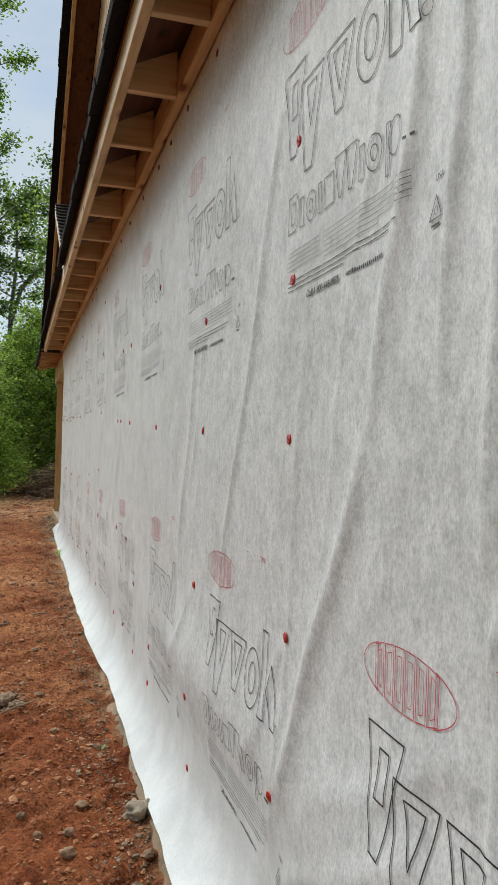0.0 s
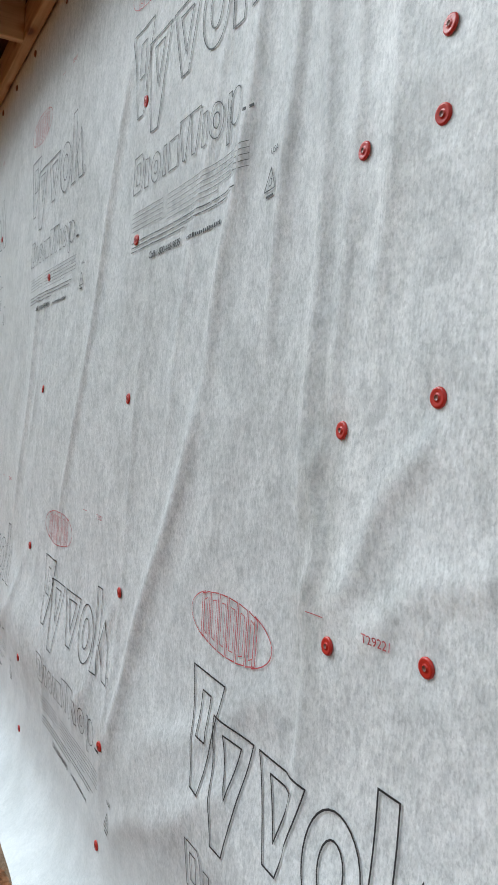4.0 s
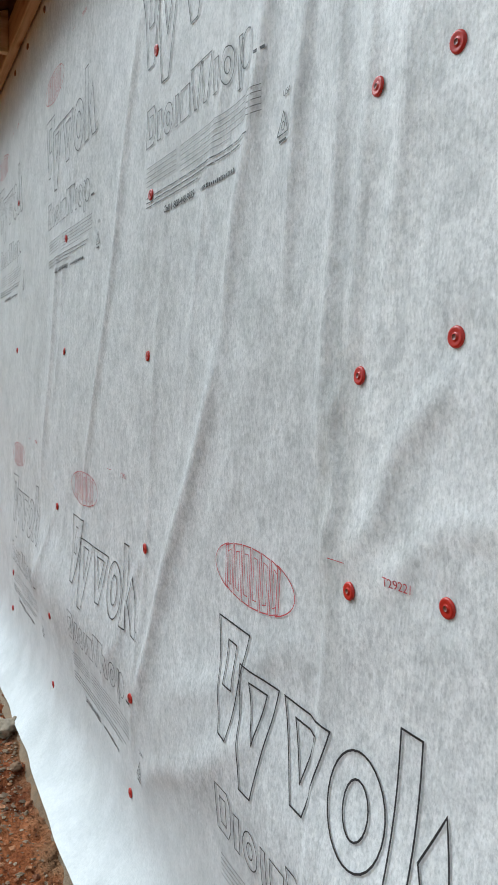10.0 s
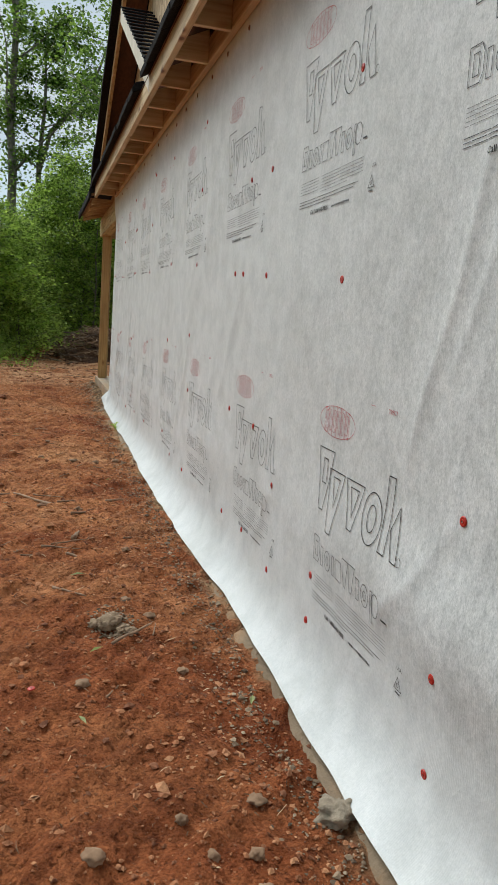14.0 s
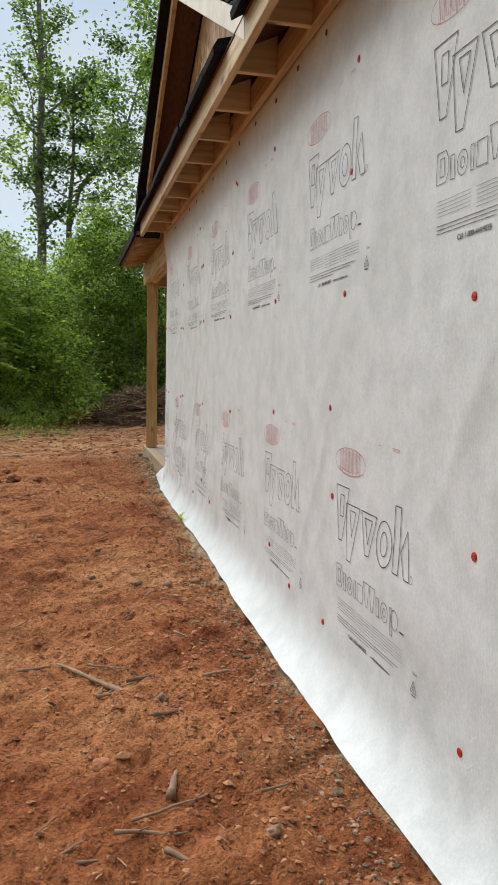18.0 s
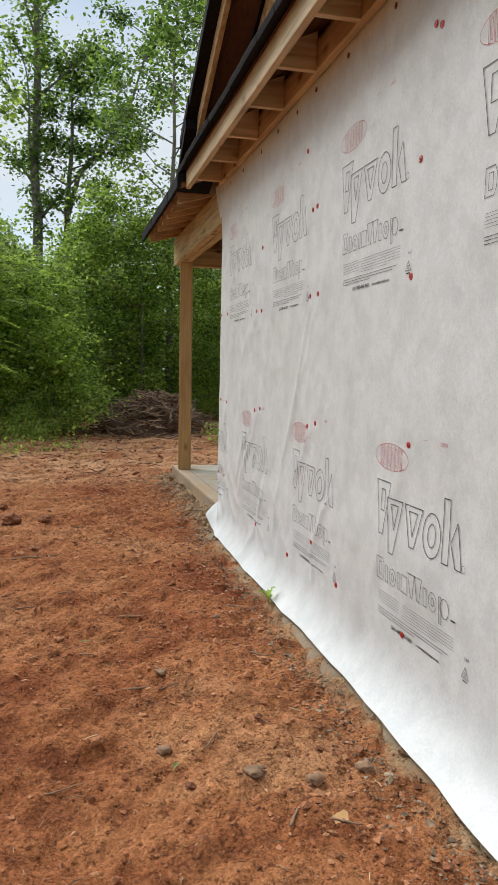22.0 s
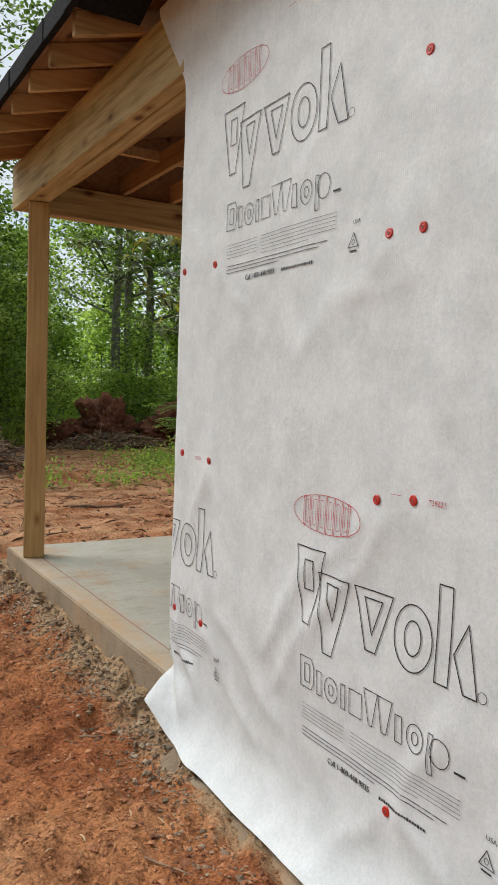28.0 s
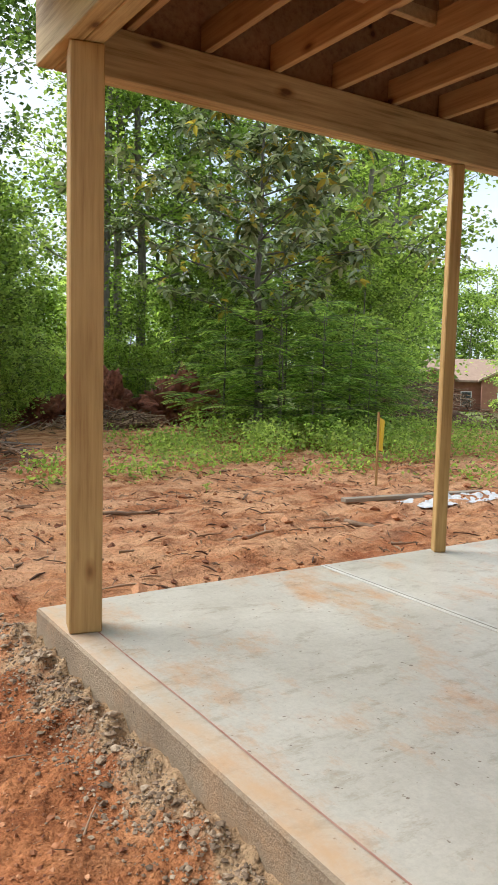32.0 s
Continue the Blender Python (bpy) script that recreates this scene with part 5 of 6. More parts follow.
# crumbled heaps of mortar: a rough core with grains over it
for cx_, cy_, cr_, cn_ in ((-0.70, 4.36, 0.085, 60), (-0.64, 4.27, 0.04, 24)):
    cs = np.random.RandomState(int(cn_ * 7))
    heap = tagged(empty("soil_clump", (cx_, cy_, gz(cx_, cy_))), "crumbled heap of grey mortar on the clay", "clump", "mortar heaps")
    for k in range(6):
        core = part("lump", lump(cn_ + k, cr_ * cs.uniform(0.3, 0.6), 0.6, M_CRUMB, 0.8, 3), heap)
        core.location = (cs.normal(0, cr_ * 0.4), cs.normal(0, cr_ * 0.5), cr_ * 0.12)
        core.rotation_euler = (0, 0, k)
    sp = np.stack([cx_ + cs.normal(0, cr_ * 0.55, cn_ * 6), cy_ + cs.normal(0, cr_ * 0.75, cn_ * 6)], 1)
    tagged(new("mortar_crumbs", scatter_mesh(sp, np.exp(cs.normal(-5.2, 0.5, cn_ * 6)).clip(0.002, 0.016), cn_, M_CRUMB, "mortar_crumbs")), "loose mortar crumbs round a heap", "crumbs", kind="stuff")


def stick_mesh(length, rad, seed, twigs=0, mat=M_STICK, bend=1.0):
    r = random.Random(seed)
    pts, p = [], Vector((-length / 2, 0, 0))
    m = 7
    for k in range(m):
        pts.append(p.copy())
        p = p + Vector((length / (m - 1), bend * r.uniform(-0.06, 0.06) * length * 0.3, bend * r.uniform(-0.02, 0.025) * length))
    vs, fs = tube(pts, [rad * (1 - 0.55 * k / (m - 1)) * r.uniform(0.85, 1.15) for k in range(m)], 7)
    for _ in range(twigs):
        k = r.randint(2, m - 2)
        d = Vector((r.uniform(0.2, 1), r.uniform(-1, 1), r.uniform(0.0, 0.5))).normalized() * length * r.uniform(0.12, 0.3)
        v2, f2 = tube([pts[k], pts[k] + d * 0.5, pts[k] + d + Vector((0, 0, -0.1 * d.length))], [rad * 0.5, rad * 0.35, rad * 0.15], 5)
        o = len(vs)
        vs += v2
        fs += [tuple(i + o for i in f) for f in f2]
    return mesh_of("stick", vs, fs, mat, True)


def lay_stick(x, y, angle, length, rad, seed, twigs=0, label="broken grey-brown stick lying on the clay", bend=1.0):
    s = new("stick", stick_mesh(length, rad, seed, twigs, M_TWIG, bend))
    s.location = (x, y, gz(x, y) + rad * 0.8)
    s.rotation_euler = (0, 0, radians(angle))
    return tagged(s, label, "stick", "sticks on the ground")


lay_stick(-1.03, 6.74, 128, 0.50, 0.015, 31, 0, bend=0.35)
lay_stick(-1.28, 6.89, 12, 0.16, 0.010, 2)
lay_stick(-0.93, 6.86, -30, 0.24, 0.006, 32, 1)
lay_stick(-0.80, 6.72, 20, 0.14, 0.010, 3, 1)
lay_stick(-0.99, 6.55, 75, 0.09, 0.011, 4)
lay_stick(-0.96, 6.50, 5, 0.09, 0.009, 41)
lay_stick(-0.46, 6.64, 8, 0.14, 0.012, 5, 1)
lay_stick(-0.74, 6.27, 5, 0.10, 0.011, 6)
lay_stick(-0.78, 5.73, 75, 0.16, 0.017, 42)
lay_stick(-0.81, 5.59, 20, 0.26, 0.006, 43, 1)
lay_stick(-0.88, 5.47, -8, 0.22, 0.008, 44, 2)
lay_stick(-0.80, 5.36, -40, 0.12, 0.010, 45)
lay_stick(-1.12, 5.46, 40, 0.14, 0.006, 46, 1)
lay_stick(-1.06, 5.40, 4, 0.12, 0.007, 47)
lay_stick(-0.44, 5.62, 15, 0.14, 0.007, 48)
lay_stick(-0.52, 7.32, 10, 0.30, 0.006, 7, 1)
lay_stick(-0.62, 4.22, 45, 0.26, 0.008, 8)
lay_stick(-0.52, 4.28, 80, 0.12, 0.004, 49)
lay_stick(-0.86, 4.72, -40, 0.20, 0.008, 9)
lay_stick(-1.6, 11.4, 10, 0.5, 0.010, 10, 2)
lay_stick(-0.96, 10.04, -4, 0.14, 0.006, 50)
lay_stick(-1.25, 9.48, -20, 0.12, 0.006, 51)
lay_stick(-1.02, 9.10, 5, 0.14, 0.009, 52)
lay_stick(-0.67, 8.31, -35, 0.06, 0.006, 53)
srng = random.Random(77)
for k in range(60):
    x, y = -0.3 - abs(srng.gauss(0, 1.2)), srng.uniform(3.5, 16)
    lay_stick(x, y, srng.uniform(-60, 60), srng.uniform(0.07, 0.26), srng.uniform(0.003, 0.006), 100 + k)
for k in range(130):
    x, y = srng.uniform(-4, 8), srng.uniform(15.5, 22)
    lay_stick(x, y, srng.uniform(-80, 80), srng.uniform(0.08, 0.34), srng.uniform(0.005, 0.016), 200 + k, srng.randint(0, 2))
lay_stick(3.43, 16.70, -72, 0.52, 0.030, 300, 1, "short dead branch lying on the clay")
lay_stick(2.1, 16.6, 8, 0.45, 0.022, 301, 3, "short dead branch lying on the clay")
lay_stick(1.6, 17.8, -12, 0.6, 0.02, 302, 3, "short dead branch lying on the clay")
dv, df = [], []
for k in range(2600):
    x, y = srng.uniform(-3.5, 8), srng.uniform(15.45, 23)
    a, l, w = srng.uniform(0, 3.14), min(0.16, srng.expovariate(30) + 0.008), srng.uniform(0.002, 0.010)
    z = gz(x, y) + w
    d = Vector((math.cos(a) * l, math.sin(a) * l, srng.uniform(-0.006, 0.02)))
    v2, f2 = tube([Vector((x, y, z)) - d, Vector((x, y, z + w)), Vector((x, y, z)) + d], [w * 0.7, w, w * 0.4], 4)
    o = len(dv)
    dv += v2
    df += [tuple(i + o for i in f) for f in f2]
tagged(new("bark_litter", mesh_of("bark_litter", dv, df, grain_mat("bark_litter", (0.10, 0.05, 0.028), (0.26, 0.14, 0.075), (0.48, 0.33, 0.21)))), "dark bark bits and twig litter on the clay", "litter", kind="stuff")

# wood offcut and splinters
chip = new("wood_offcut", board(-0.045, 0.045, -0.027, 0.027, 0, 0.010, simple_mat("weathered_offcut", (0.40, 0.22, 0.08), (0.56, 0.34, 0.14), 9, 0.8), 0.002))
chip.location = (-0.482, 7.984, gz(-0.482, 7.984) + 0.002)
chip.rotation_euler = (0.05, 0.04, 0.5)
tagged(chip, "small pale pine offcut lying on the clay", "offcut")
sp_v, sp_f = [], []
for k in range(1500):
    x, y = -0.25 - abs(srng.gauss(0, 1.1)), srng.uniform(2.2, 17)
    a, l, w = srng.uniform(0, 3.14), min(0.045, srng.expovariate(120) + 0.003), srng.uniform(0.0008, 0.0028)
    z = gz(x, y) + 0.007
    d = Vector((math.cos(a) * l, math.sin(a) * l, srng.uniform(-0.004, 0.006)))
    side = Vector((-math.sin(a), math.cos(a), 0)) * l * srng.uniform(-0.25, 0.25)
    v2, f2 = tube([Vector((x, y, z)) - d, Vector((x, y, z + w)) + side, Vector((x, y, z)) + d], [w * 0.8, w, w * 0.6], 3)
    o = len(sp_v)
    sp_v += v2
    sp_f += [tuple(i + o for i in f) for f in f2]
tagged(new("wood_splinters", mesh_of("wood_splinters", sp_v, sp_f, grain_mat("splinter", (0.09, 0.05, 0.028), (0.34, 0.20, 0.11), (0.80, 0.60, 0.38)))), "pale wood splinters, straw and bark bits on soil", "splinters", kind="stuff")

# red chalk line and saw-cut joint strip on the slab
line_v, line_f = [], []
for k in range(60):
    y = 12.4 + 2.35 * k / 59
    x = 0.133 + 0.002 * math.sin(k * 0.21)
    line_v += [(x - 0.0034, y, SLAB_Z + 0.003), (x + 0.0034, y, SLAB_Z + 0.003)]
    if k:
        line_f.append((2 * k - 2, 2 * k - 1, 2 * k + 1, 2 * k))
part("chalk_line", mesh_of("chalk_line", line_v, line_f, simple_mat("red_chalk", (0.27, 0.11, 0.08), (0.42, 0.25, 0.19), 14, 0.9)), slab, "faint red chalk line")
part("joint_strip", board(1.685, 1.737, WALL_Y1 + 0.03, 15.19, SLAB_Z + 0.0005, SLAB_Z + 0.005, simple_mat("joint_filler", (0.44, 0.42, 0.37), (0.56, 0.54, 0.48), 9, 0.8), 0.001), slab, "pale joint strip")
part("saw_cut", board(1.708, 1.714, WALL_Y1 + 0.03, 15.19, SLAB_Z + 0.0045, SLAB_Z + 0.0062, simple_mat("joint_dirt", (0.14, 0.12, 0.10), (0.22, 0.19, 0.15), 9, 0.9), 0.0004), slab, "dark saw cut")

# ---------------------------------------------------------------- plants
def leaf_cloud(centres, counts, spread, size, seed, droop=0.2, flat=0.6):
    """Leaf blades round many twig ends: folded diamonds as arrays of verts and faces."""
    r = np.random.RandomState(seed)
    c = np.repeat(np.array(centres, float), counts, 0)
    n = len(c)
    p = c + r.normal(0, 1, (n, 3)) * np.repeat(np.array(spread, float).reshape(-1, 1) * np.ones((len(centres), 1)), counts, 0) * np.array([1, 1, flat])
    d = r.normal(0, 1, (n, 3)) * np.array([1, 1, 0.75 * flat]) - np.array([0, 0, droop])
    d /= np.linalg.norm(d, axis=1, keepdims=True)
    up = r.normal(0, 0.6 if flat > 0.3 else 0.2, (n, 3)) + np.array([0, 0, 1])
    s = np.cross(d, up)
    s /= np.linalg.norm(s, axis=1, keepdims=True) + 1e-9
    l = size * r.uniform(0.55, 1.3, (n, 1))
    w = l * r.uniform(0.26, 0.38, (n, 1))
    mid = p + d * l * 0.45
    v = np.stack([p, mid + s * w, p + d * l, mid - s * w], 1).reshape(-1, 3)
    f = np.arange(4 * n).reshape(n, 4)
    return v, f


def grow(height, trunk_r, seed, first=0.35, limbs=18, limb_len=0.30, subs=6, leaves=60, leaf=0.13, lean=0.02, up=0.45, spread=0.34, flat=0.6, rounded=False, ivy=(0, 0, 0), fork=(), drift=None):
    """A tree: verts/faces of the wood, and leaf positions. ivy: from and to a share of the height, leaves."""
    r = random.Random(seed)
    wv, wf, tips, cnt, spr = [], [], [], [], []

    def add(points, radii, sides):
        v, f = tube(points, radii, sides)
        o = len(wv)
        wv.extend(v)
        wf.extend(tuple(i + o for i in q) for q in f)

    def limb(a, d, reach, r0, sway=0.22):
        lp = [a]
        for j in range(4):
            d = (d + Vector((r.uniform(-sway, sway), r.uniform(-sway, sway), r.uniform(-0.10, 0.16)))).normalized()
            lp.append(lp[-1] + d * reach / 4)
        add(lp, [r0, r0 * 0.75, r0 * 0.5, r0 * 0.32, r0 * 0.12], 5)
        for s in range(subs):
            u = 0.30 + 0.7 * (s + r.random()) / subs
            j = min(int(u * 4), 3)
            b = lp[j].lerp(lp[j + 1], u * 4 - j)
            e = (d + Vector((r.uniform(-1, 1), r.uniform(-1, 1), r.uniform(-0.35, 0.6)))).normalized() * reach * r.uniform(0.16, 0.36)
            add([b, b + e], [r0 * 0.26, 0.004], 3)
            for h in (0.45, 0.75, 1.0):
                tips.append(tuple(b + e * h))
                cnt.append(max(1, int(leaves / 3 * r.uniform(0.25, 1.7))))
                spr.append(spread * r.uniform(0.6, 1.4))

    m = 12
    pts, p = [], Vector((0, 0, -0.2))
    sway = Vector((r.uniform(-lean, lean), r.uniform(-lean, lean), 0)) if drift is None else Vector((drift[0], drift[1], 0))
    for k in range(m + 1):
        pts.append(p.copy())
        p = p + Vector((sway.x * height / m + r.uniform(-0.012, 0.012) * height / 2, sway.y * height / m + r.uniform(-0.012, 0.012) * height / 2, height / m))
    rad = [trunk_r * (1.25 if k == 0 else 1) * (1 - 0.86 * k / m) for k in range(m + 1)]
    add(pts, rad, 8)
    for q in range(limbs):
        t = first + (1 - first) * ((q + r.random()) / limbs)
        k = min(int(t * m), m - 1)
        a = pts[k].lerp(pts[k + 1], t * m - k)
        ang = q * 2.4 + r.uniform(-0.5, 0.5)
        s = (t - first) / (1 - first)
        shape = 0.35 + 0.85 * math.sin(math.pi * min(1, 0.18 + 0.8 * s)) if rounded else 1.1 - 0.75 * s
        d = Vector((math.cos(ang), math.sin(ang), up * r.uniform(0.4, 1.5))).normalized()
        limb(a, d, height * limb_len * shape * r.uniform(0.6, 1.15), rad[k] * 0.42)
    # a heavy side stem that leaves the trunk and carries boughs of its own
    if fork:
        stem = [Vector(q) for q in fork]
        n = len(stem)
        add(stem, [trunk_r * 0.5 * (1 - 0.8 * k / (n - 1)) for k in range(n)], 7)
        for q in range(13):
            u = (0.25 + 0.75 * (q + r.random()) / 13) * (n - 1)
            k = min(int(u), n - 2)
            ang = q * 2.4
            limb(stem[k].lerp(stem[k + 1], u - k), Vector((math.cos(ang), math.sin(ang), 0.25)).normalized(), r.uniform(1.0, 2.0), trunk_r * 0.16)
    # vines that clothe the trunk
    i0, i1, count = ivy
    for q in range(count):
        t = i0 + (i1 - i0) * (q + r.random()) / count
        k = min(int(t * m), m - 1)
        a = pts[k].lerp(pts[k + 1], t * m - k)
        ang = r.uniform(0, 6.28)
        tips.append((a.x + math.cos(ang) * (rad[k] + 0.15), a.y + math.sin(ang) * (rad[k] + 0.15), a.z))
        cnt.append(int(leaves / 3 * r.uniform(0.4, 1.5)))
        spr.append(spread * r.uniform(0.45, 0.9))
    lv, lf = leaf_cloud(tips, cnt, spr, leaf, seed + 500, 0.2, flat)
    return wv, wf, lv, lf, tips


def plant(name, label, category, spec, bark, leafy, group=""):
    wv, wf, lv, lf, _ = grow(**spec)
    t = empty(name)
    part("trunk", mesh_of("trunk", wv, wf, bark, True), t)
    part("crown", mesh_of("crown", lv.tolist(), lf.tolist(), leafy), t)
    tagged(t, label, category, group)
    return t


used = set()


def place(ob, x, y, scale, turn, tall=1.0):
    """The first call stands the thing itself; later ones stand copies."""
    m = pose(x, y, gz(x, y) - 0.05, 0, 0, turn) @ Matrix.Diagonal((scale, scale, scale * tall, 1))
    c = ob
    if ob.name in used:
        c = copy_thing(ob, Matrix.Identity(4))
    used.add(ob.name)
    c.matrix_basis = m
    return c


TALL = "tall leafy hardwood tree at the edge of the clearing"
WOOD = "woodland trees"
vine_tree = plant("tree", "tall straight tree with vines climbing its trunk", "tree", dict(height=20, trunk_r=0.23, seed=1, first=0.33, limbs=17, limb_len=0.19, subs=5, leaves=92, leaf=0.165, spread=0.27, up=1.1, ivy=(0.30, 0.72, 64), drift=(-0.004, 0.0)), M_BARK, M_CANOPY, WOOD)
fork_tree = plant("tree", "forked hardwood tree with a long bent side stem", "tree", dict(height=12.3, trunk_r=0.19, seed=2, first=0.50, limbs=14, limb_len=0.16, subs=5, leaves=92, leaf=0.155, spread=0.27, up=0.5, drift=(0.032, 0.0), ivy=(0.15, 0.55, 26),
                  fork=((0.30, 0, 6.6), (0.75, 0.05, 8.3), (1.45, 0.1, 9.1), (2.05, 0.1, 9.8), (2.6, 0.1, 11.0), (2.95, 0.1, 12.2), (3.4, 0.0, 13.7))), M_BARK, M_CANOPY, WOOD)
edge_tree = plant("tree", "slim tree with a spreading crown behind the brush pile", "tree", dict(height=11.5, trunk_r=0.115, seed=3, first=0.42, limbs=22, limb_len=0.235, subs=5, leaves=88, leaf=0.135, spread=0.25, up=0.35, rounded=True, drift=(0.0, 0.0), ivy=(0.02, 0.4, 24)), M_BARK, M_CANOPY, WOOD)
oak_a = plant("tree", TALL, "tree", dict(height=16, trunk_r=0.155, seed=21, first=0.24, limbs=24, limb_len=0.17, subs=5, leaves=84, leaf=0.155, lean=0.02, spread=0.32, up=0.6, ivy=(0.1, 0.5, 18)), M_BARK, M_LEAF, WOOD)
oak_b = plant("tree", TALL, "tree", dict(height=11, trunk_r=0.15, seed=22, first=0.16, limbs=25, limb_len=0.26, subs=5, leaves=84, leaf=0.155, lean=0.03, spread=0.29, up=0.5, rounded=True), M_BARK, M_LEAF, WOOD)
young = plant("tree", "slender young hardwood tree with green leaves", "tree", dict(height=6.5, trunk_r=0.05, seed=4, first=0.10, limbs=24, limb_len=0.24, subs=5, leaves=74, leaf=0.12, lean=0.05, up=0.35, spread=0.26, rounded=True), M_BARK, M_LEAF, WOOD)
bush_a = plant("shrub", "dense green shrub at the edge of the wood", "shrub", dict(height=2.4, trunk_r=0.025, seed=5, first=0.04, limbs=18, limb_len=0.55, subs=4, leaves=58, leaf=0.10, lean=0.08, up=0.5, spread=0.20), M_BARK, M_LEAF2, "woodland shrubs")
bush_b = plant("shrub", "leafy sapling thicket at the edge of the wood", "shrub", dict(height=4.4, trunk_r=0.03, seed=6, first=0.03, limbs=22, limb_len=0.34, subs=4, leaves=56, leaf=0.115, lean=0.08, up=0.45, spread=0.25), M_BARK, M_LEAF, "woodland shrubs")
far_tree = plant("tree", "distant leafy tree deep in the wood", "tree", dict(height=10, trunk_r=0.11, seed=31, first=0.12, limbs=20, limb_len=0.26, subs=4, leaves=42, leaf=0.28, lean=0.04, spread=0.42, rounded=True), M_BARK, M_LEAF, "far woodland trees")
far_bush = plant("shrub", "distant leafy thicket deep in the wood", "shrub", dict(height=5.5, trunk_r=0.04, seed=32, first=0.03, limbs=18, limb_len=0.34, subs=3, leaves=48, leaf=0.23, lean=0.06, up=0.5, spread=0.36), M_BARK, M_LEAF2, "far woodland shrubs")
side_tree = plant("tree", "unseen leafy tree beside the building site", "tree", dict(height=15, trunk_r=0.13, seed=33, first=0.15, limbs=16, limb_len=0.22, subs=3, leaves=12, leaf=0.60, lean=0.04, spread=0.4), M_BARK, M_LEAF, "trees beside the site")

for x, y, sc in ((-3.6, 30.5, 0.9), (-2.4, 29.2, 0.75), (-0.6, 31.0, 0.85), (0.6, 32.5, 0.95), (1.9, 33.0, 1.0), (3.3, 33.5, 0.95), (4.6, 34.0, 1.0), (5.6, 35.0, 1.0), (2.6, 30.5, 0.75), (-5.2, 28.0, 0.9)):
    place(young, x, y, sc, 47 * x)
place(vine_tree, -2.08, 34.0, 1.0, 0)
place(fork_tree, -1.42, 34.3, 1.0, 0)
place(edge_tree, 1.62, 27.0, 1.0, 30)
for ob, x, y, s, a in ((oak_b, -4.9, 24.6, 0.82, 10), (oak_b, -7.6, 30.5, 1.1, 100), (oak_a, 6.80, 31.0, 1.0, 60), (oak_a, 7.12, 31.3, 0.92, 190), (oak_a, 7.75, 31.0, 0.95, 300),
                       (oak_a, 10.2, 33.5, 0.9, 10), (oak_b, 9.4, 29.6, 0.72, 200), (oak_b, 12.2, 33.0, 1.0, 140), (oak_b, 14.6, 29.6, 1.12, 75), (oak_b, 17.0, 31.4, 1.2, 15), (oak_a, 17.0, 33.0, 0.8, 80), (oak_b, 18.6, 34.5, 0.9, 240)):
    place(ob, x, y, s, a)
prng = random.Random(5)


def bearing(x, y):
    """Degrees east of the walk's line, seen from its end."""
    return math.degrees(math.atan2(x + 1.07, y - 11.7))


def ring(kinds, count, a0, a1, d0, d1, s0, s1, free):
    for k in range(count):
        ang = radians(a0 + (a1 - a0) * (k + prng.random()) / count)
        dist = prng.uniform(d0, d1)
        x, y = -1 + dist * math.sin(ang), 9 + dist * math.cos(ang)
        scale, turn, kind = prng.uniform(s0, s1), prng.uniform(0, 360), prng.choice(kinds)
        if not free(x, y):
            place(kind, x, y, scale, turn)


def clearing(x, y):
    """The open ground, the stumps and the gap in which the far house stands."""
    return (x <= -1.0 and y < 21.6) or (-1.0 < x < 3.2 and y < 25.6) or (3.2 <= x < 7.9 and y < 28.8) or (7.9 <= x < 12 and y < 26.8) or (bearing(x, y) > 43.5 and y > 20) or (12 <= x < 22 and y < 25)


ring([far_tree], 32, -14, 46, 34, 50, 0.5, 0.72, clearing)
ring([far_bush], 34, -14, 46, 25, 38, 0.6, 0.95, clearing)
ring([young, bush_b, bush_b], 20, -14, 42, 16, 26, 0.7, 1.0, clearing)
ring([bush_a, bush_b, bush_a], 44, -15, 46, 12.5, 25, 0.55, 1.0, clearing)
for x, y, sc in ((-2.3, 22.3, 0.75), (-3.1, 21.9, 0.9), (-4.1, 22.2, 1.0), (-1.6, 23.2, 0.8), (-2.7, 24.0, 1.0), (-0.9, 25.9, 0.95), (0.3, 26.4, 1.0), (1.0, 28.2, 0.7), (2.6, 28.4, 0.6), (3.8, 29.6, 0.65), (-5.4, 21.6, 1.0)):
    place(bush_b, x, y, sc, prng.uniform(0, 360))
for x, y, sc in ((-1.5, 21.9, 0.6), (-2.2, 21.2, 0.55), (-3.2, 20.9, 0.6), (-1.2, 22.6, 0.7), (-4.3, 20.7, 0.8), (-0.6, 25.2, 0.6), (2.7, 26.3, 0.5), (4.6, 28.9, 0.7), (5.8, 29.0, 0.8), (7.0, 28.9, 0.75), (8.2, 27.2, 0.7)):
    place(bush_a, x, y, sc, prng.uniform(0, 360))
for x, y, sc in ((12.6, 27.2, 0.8), (11.6, 28.0, 0.9), (13.6, 28.6, 0.9), (10.6, 28.4, 0.9)):
    place(young, x, y, sc, prng.uniform(0, 360))
for x, y, sc in ((21.5, 38.0, 1.15), (24.5, 40.0, 1.05), (27.5, 42.0, 1.0), (30.5, 44.5, 0.9), (40.0, 43.0, 0.9), (48.0, 51.0, 0.75)):
    place(far_tree, x, y, sc, prng.uniform(0, 360))
for k in range(18):
    ang = radians(38 + 20 * (k + prng.random()) / 18)
    dist = prng.uniform(96, 125)
    place(far_tree, -1 + dist * math.sin(ang), 9 + dist * math.cos(ang), prng.uniform(1.3, 1.9), prng.uniform(0, 360))
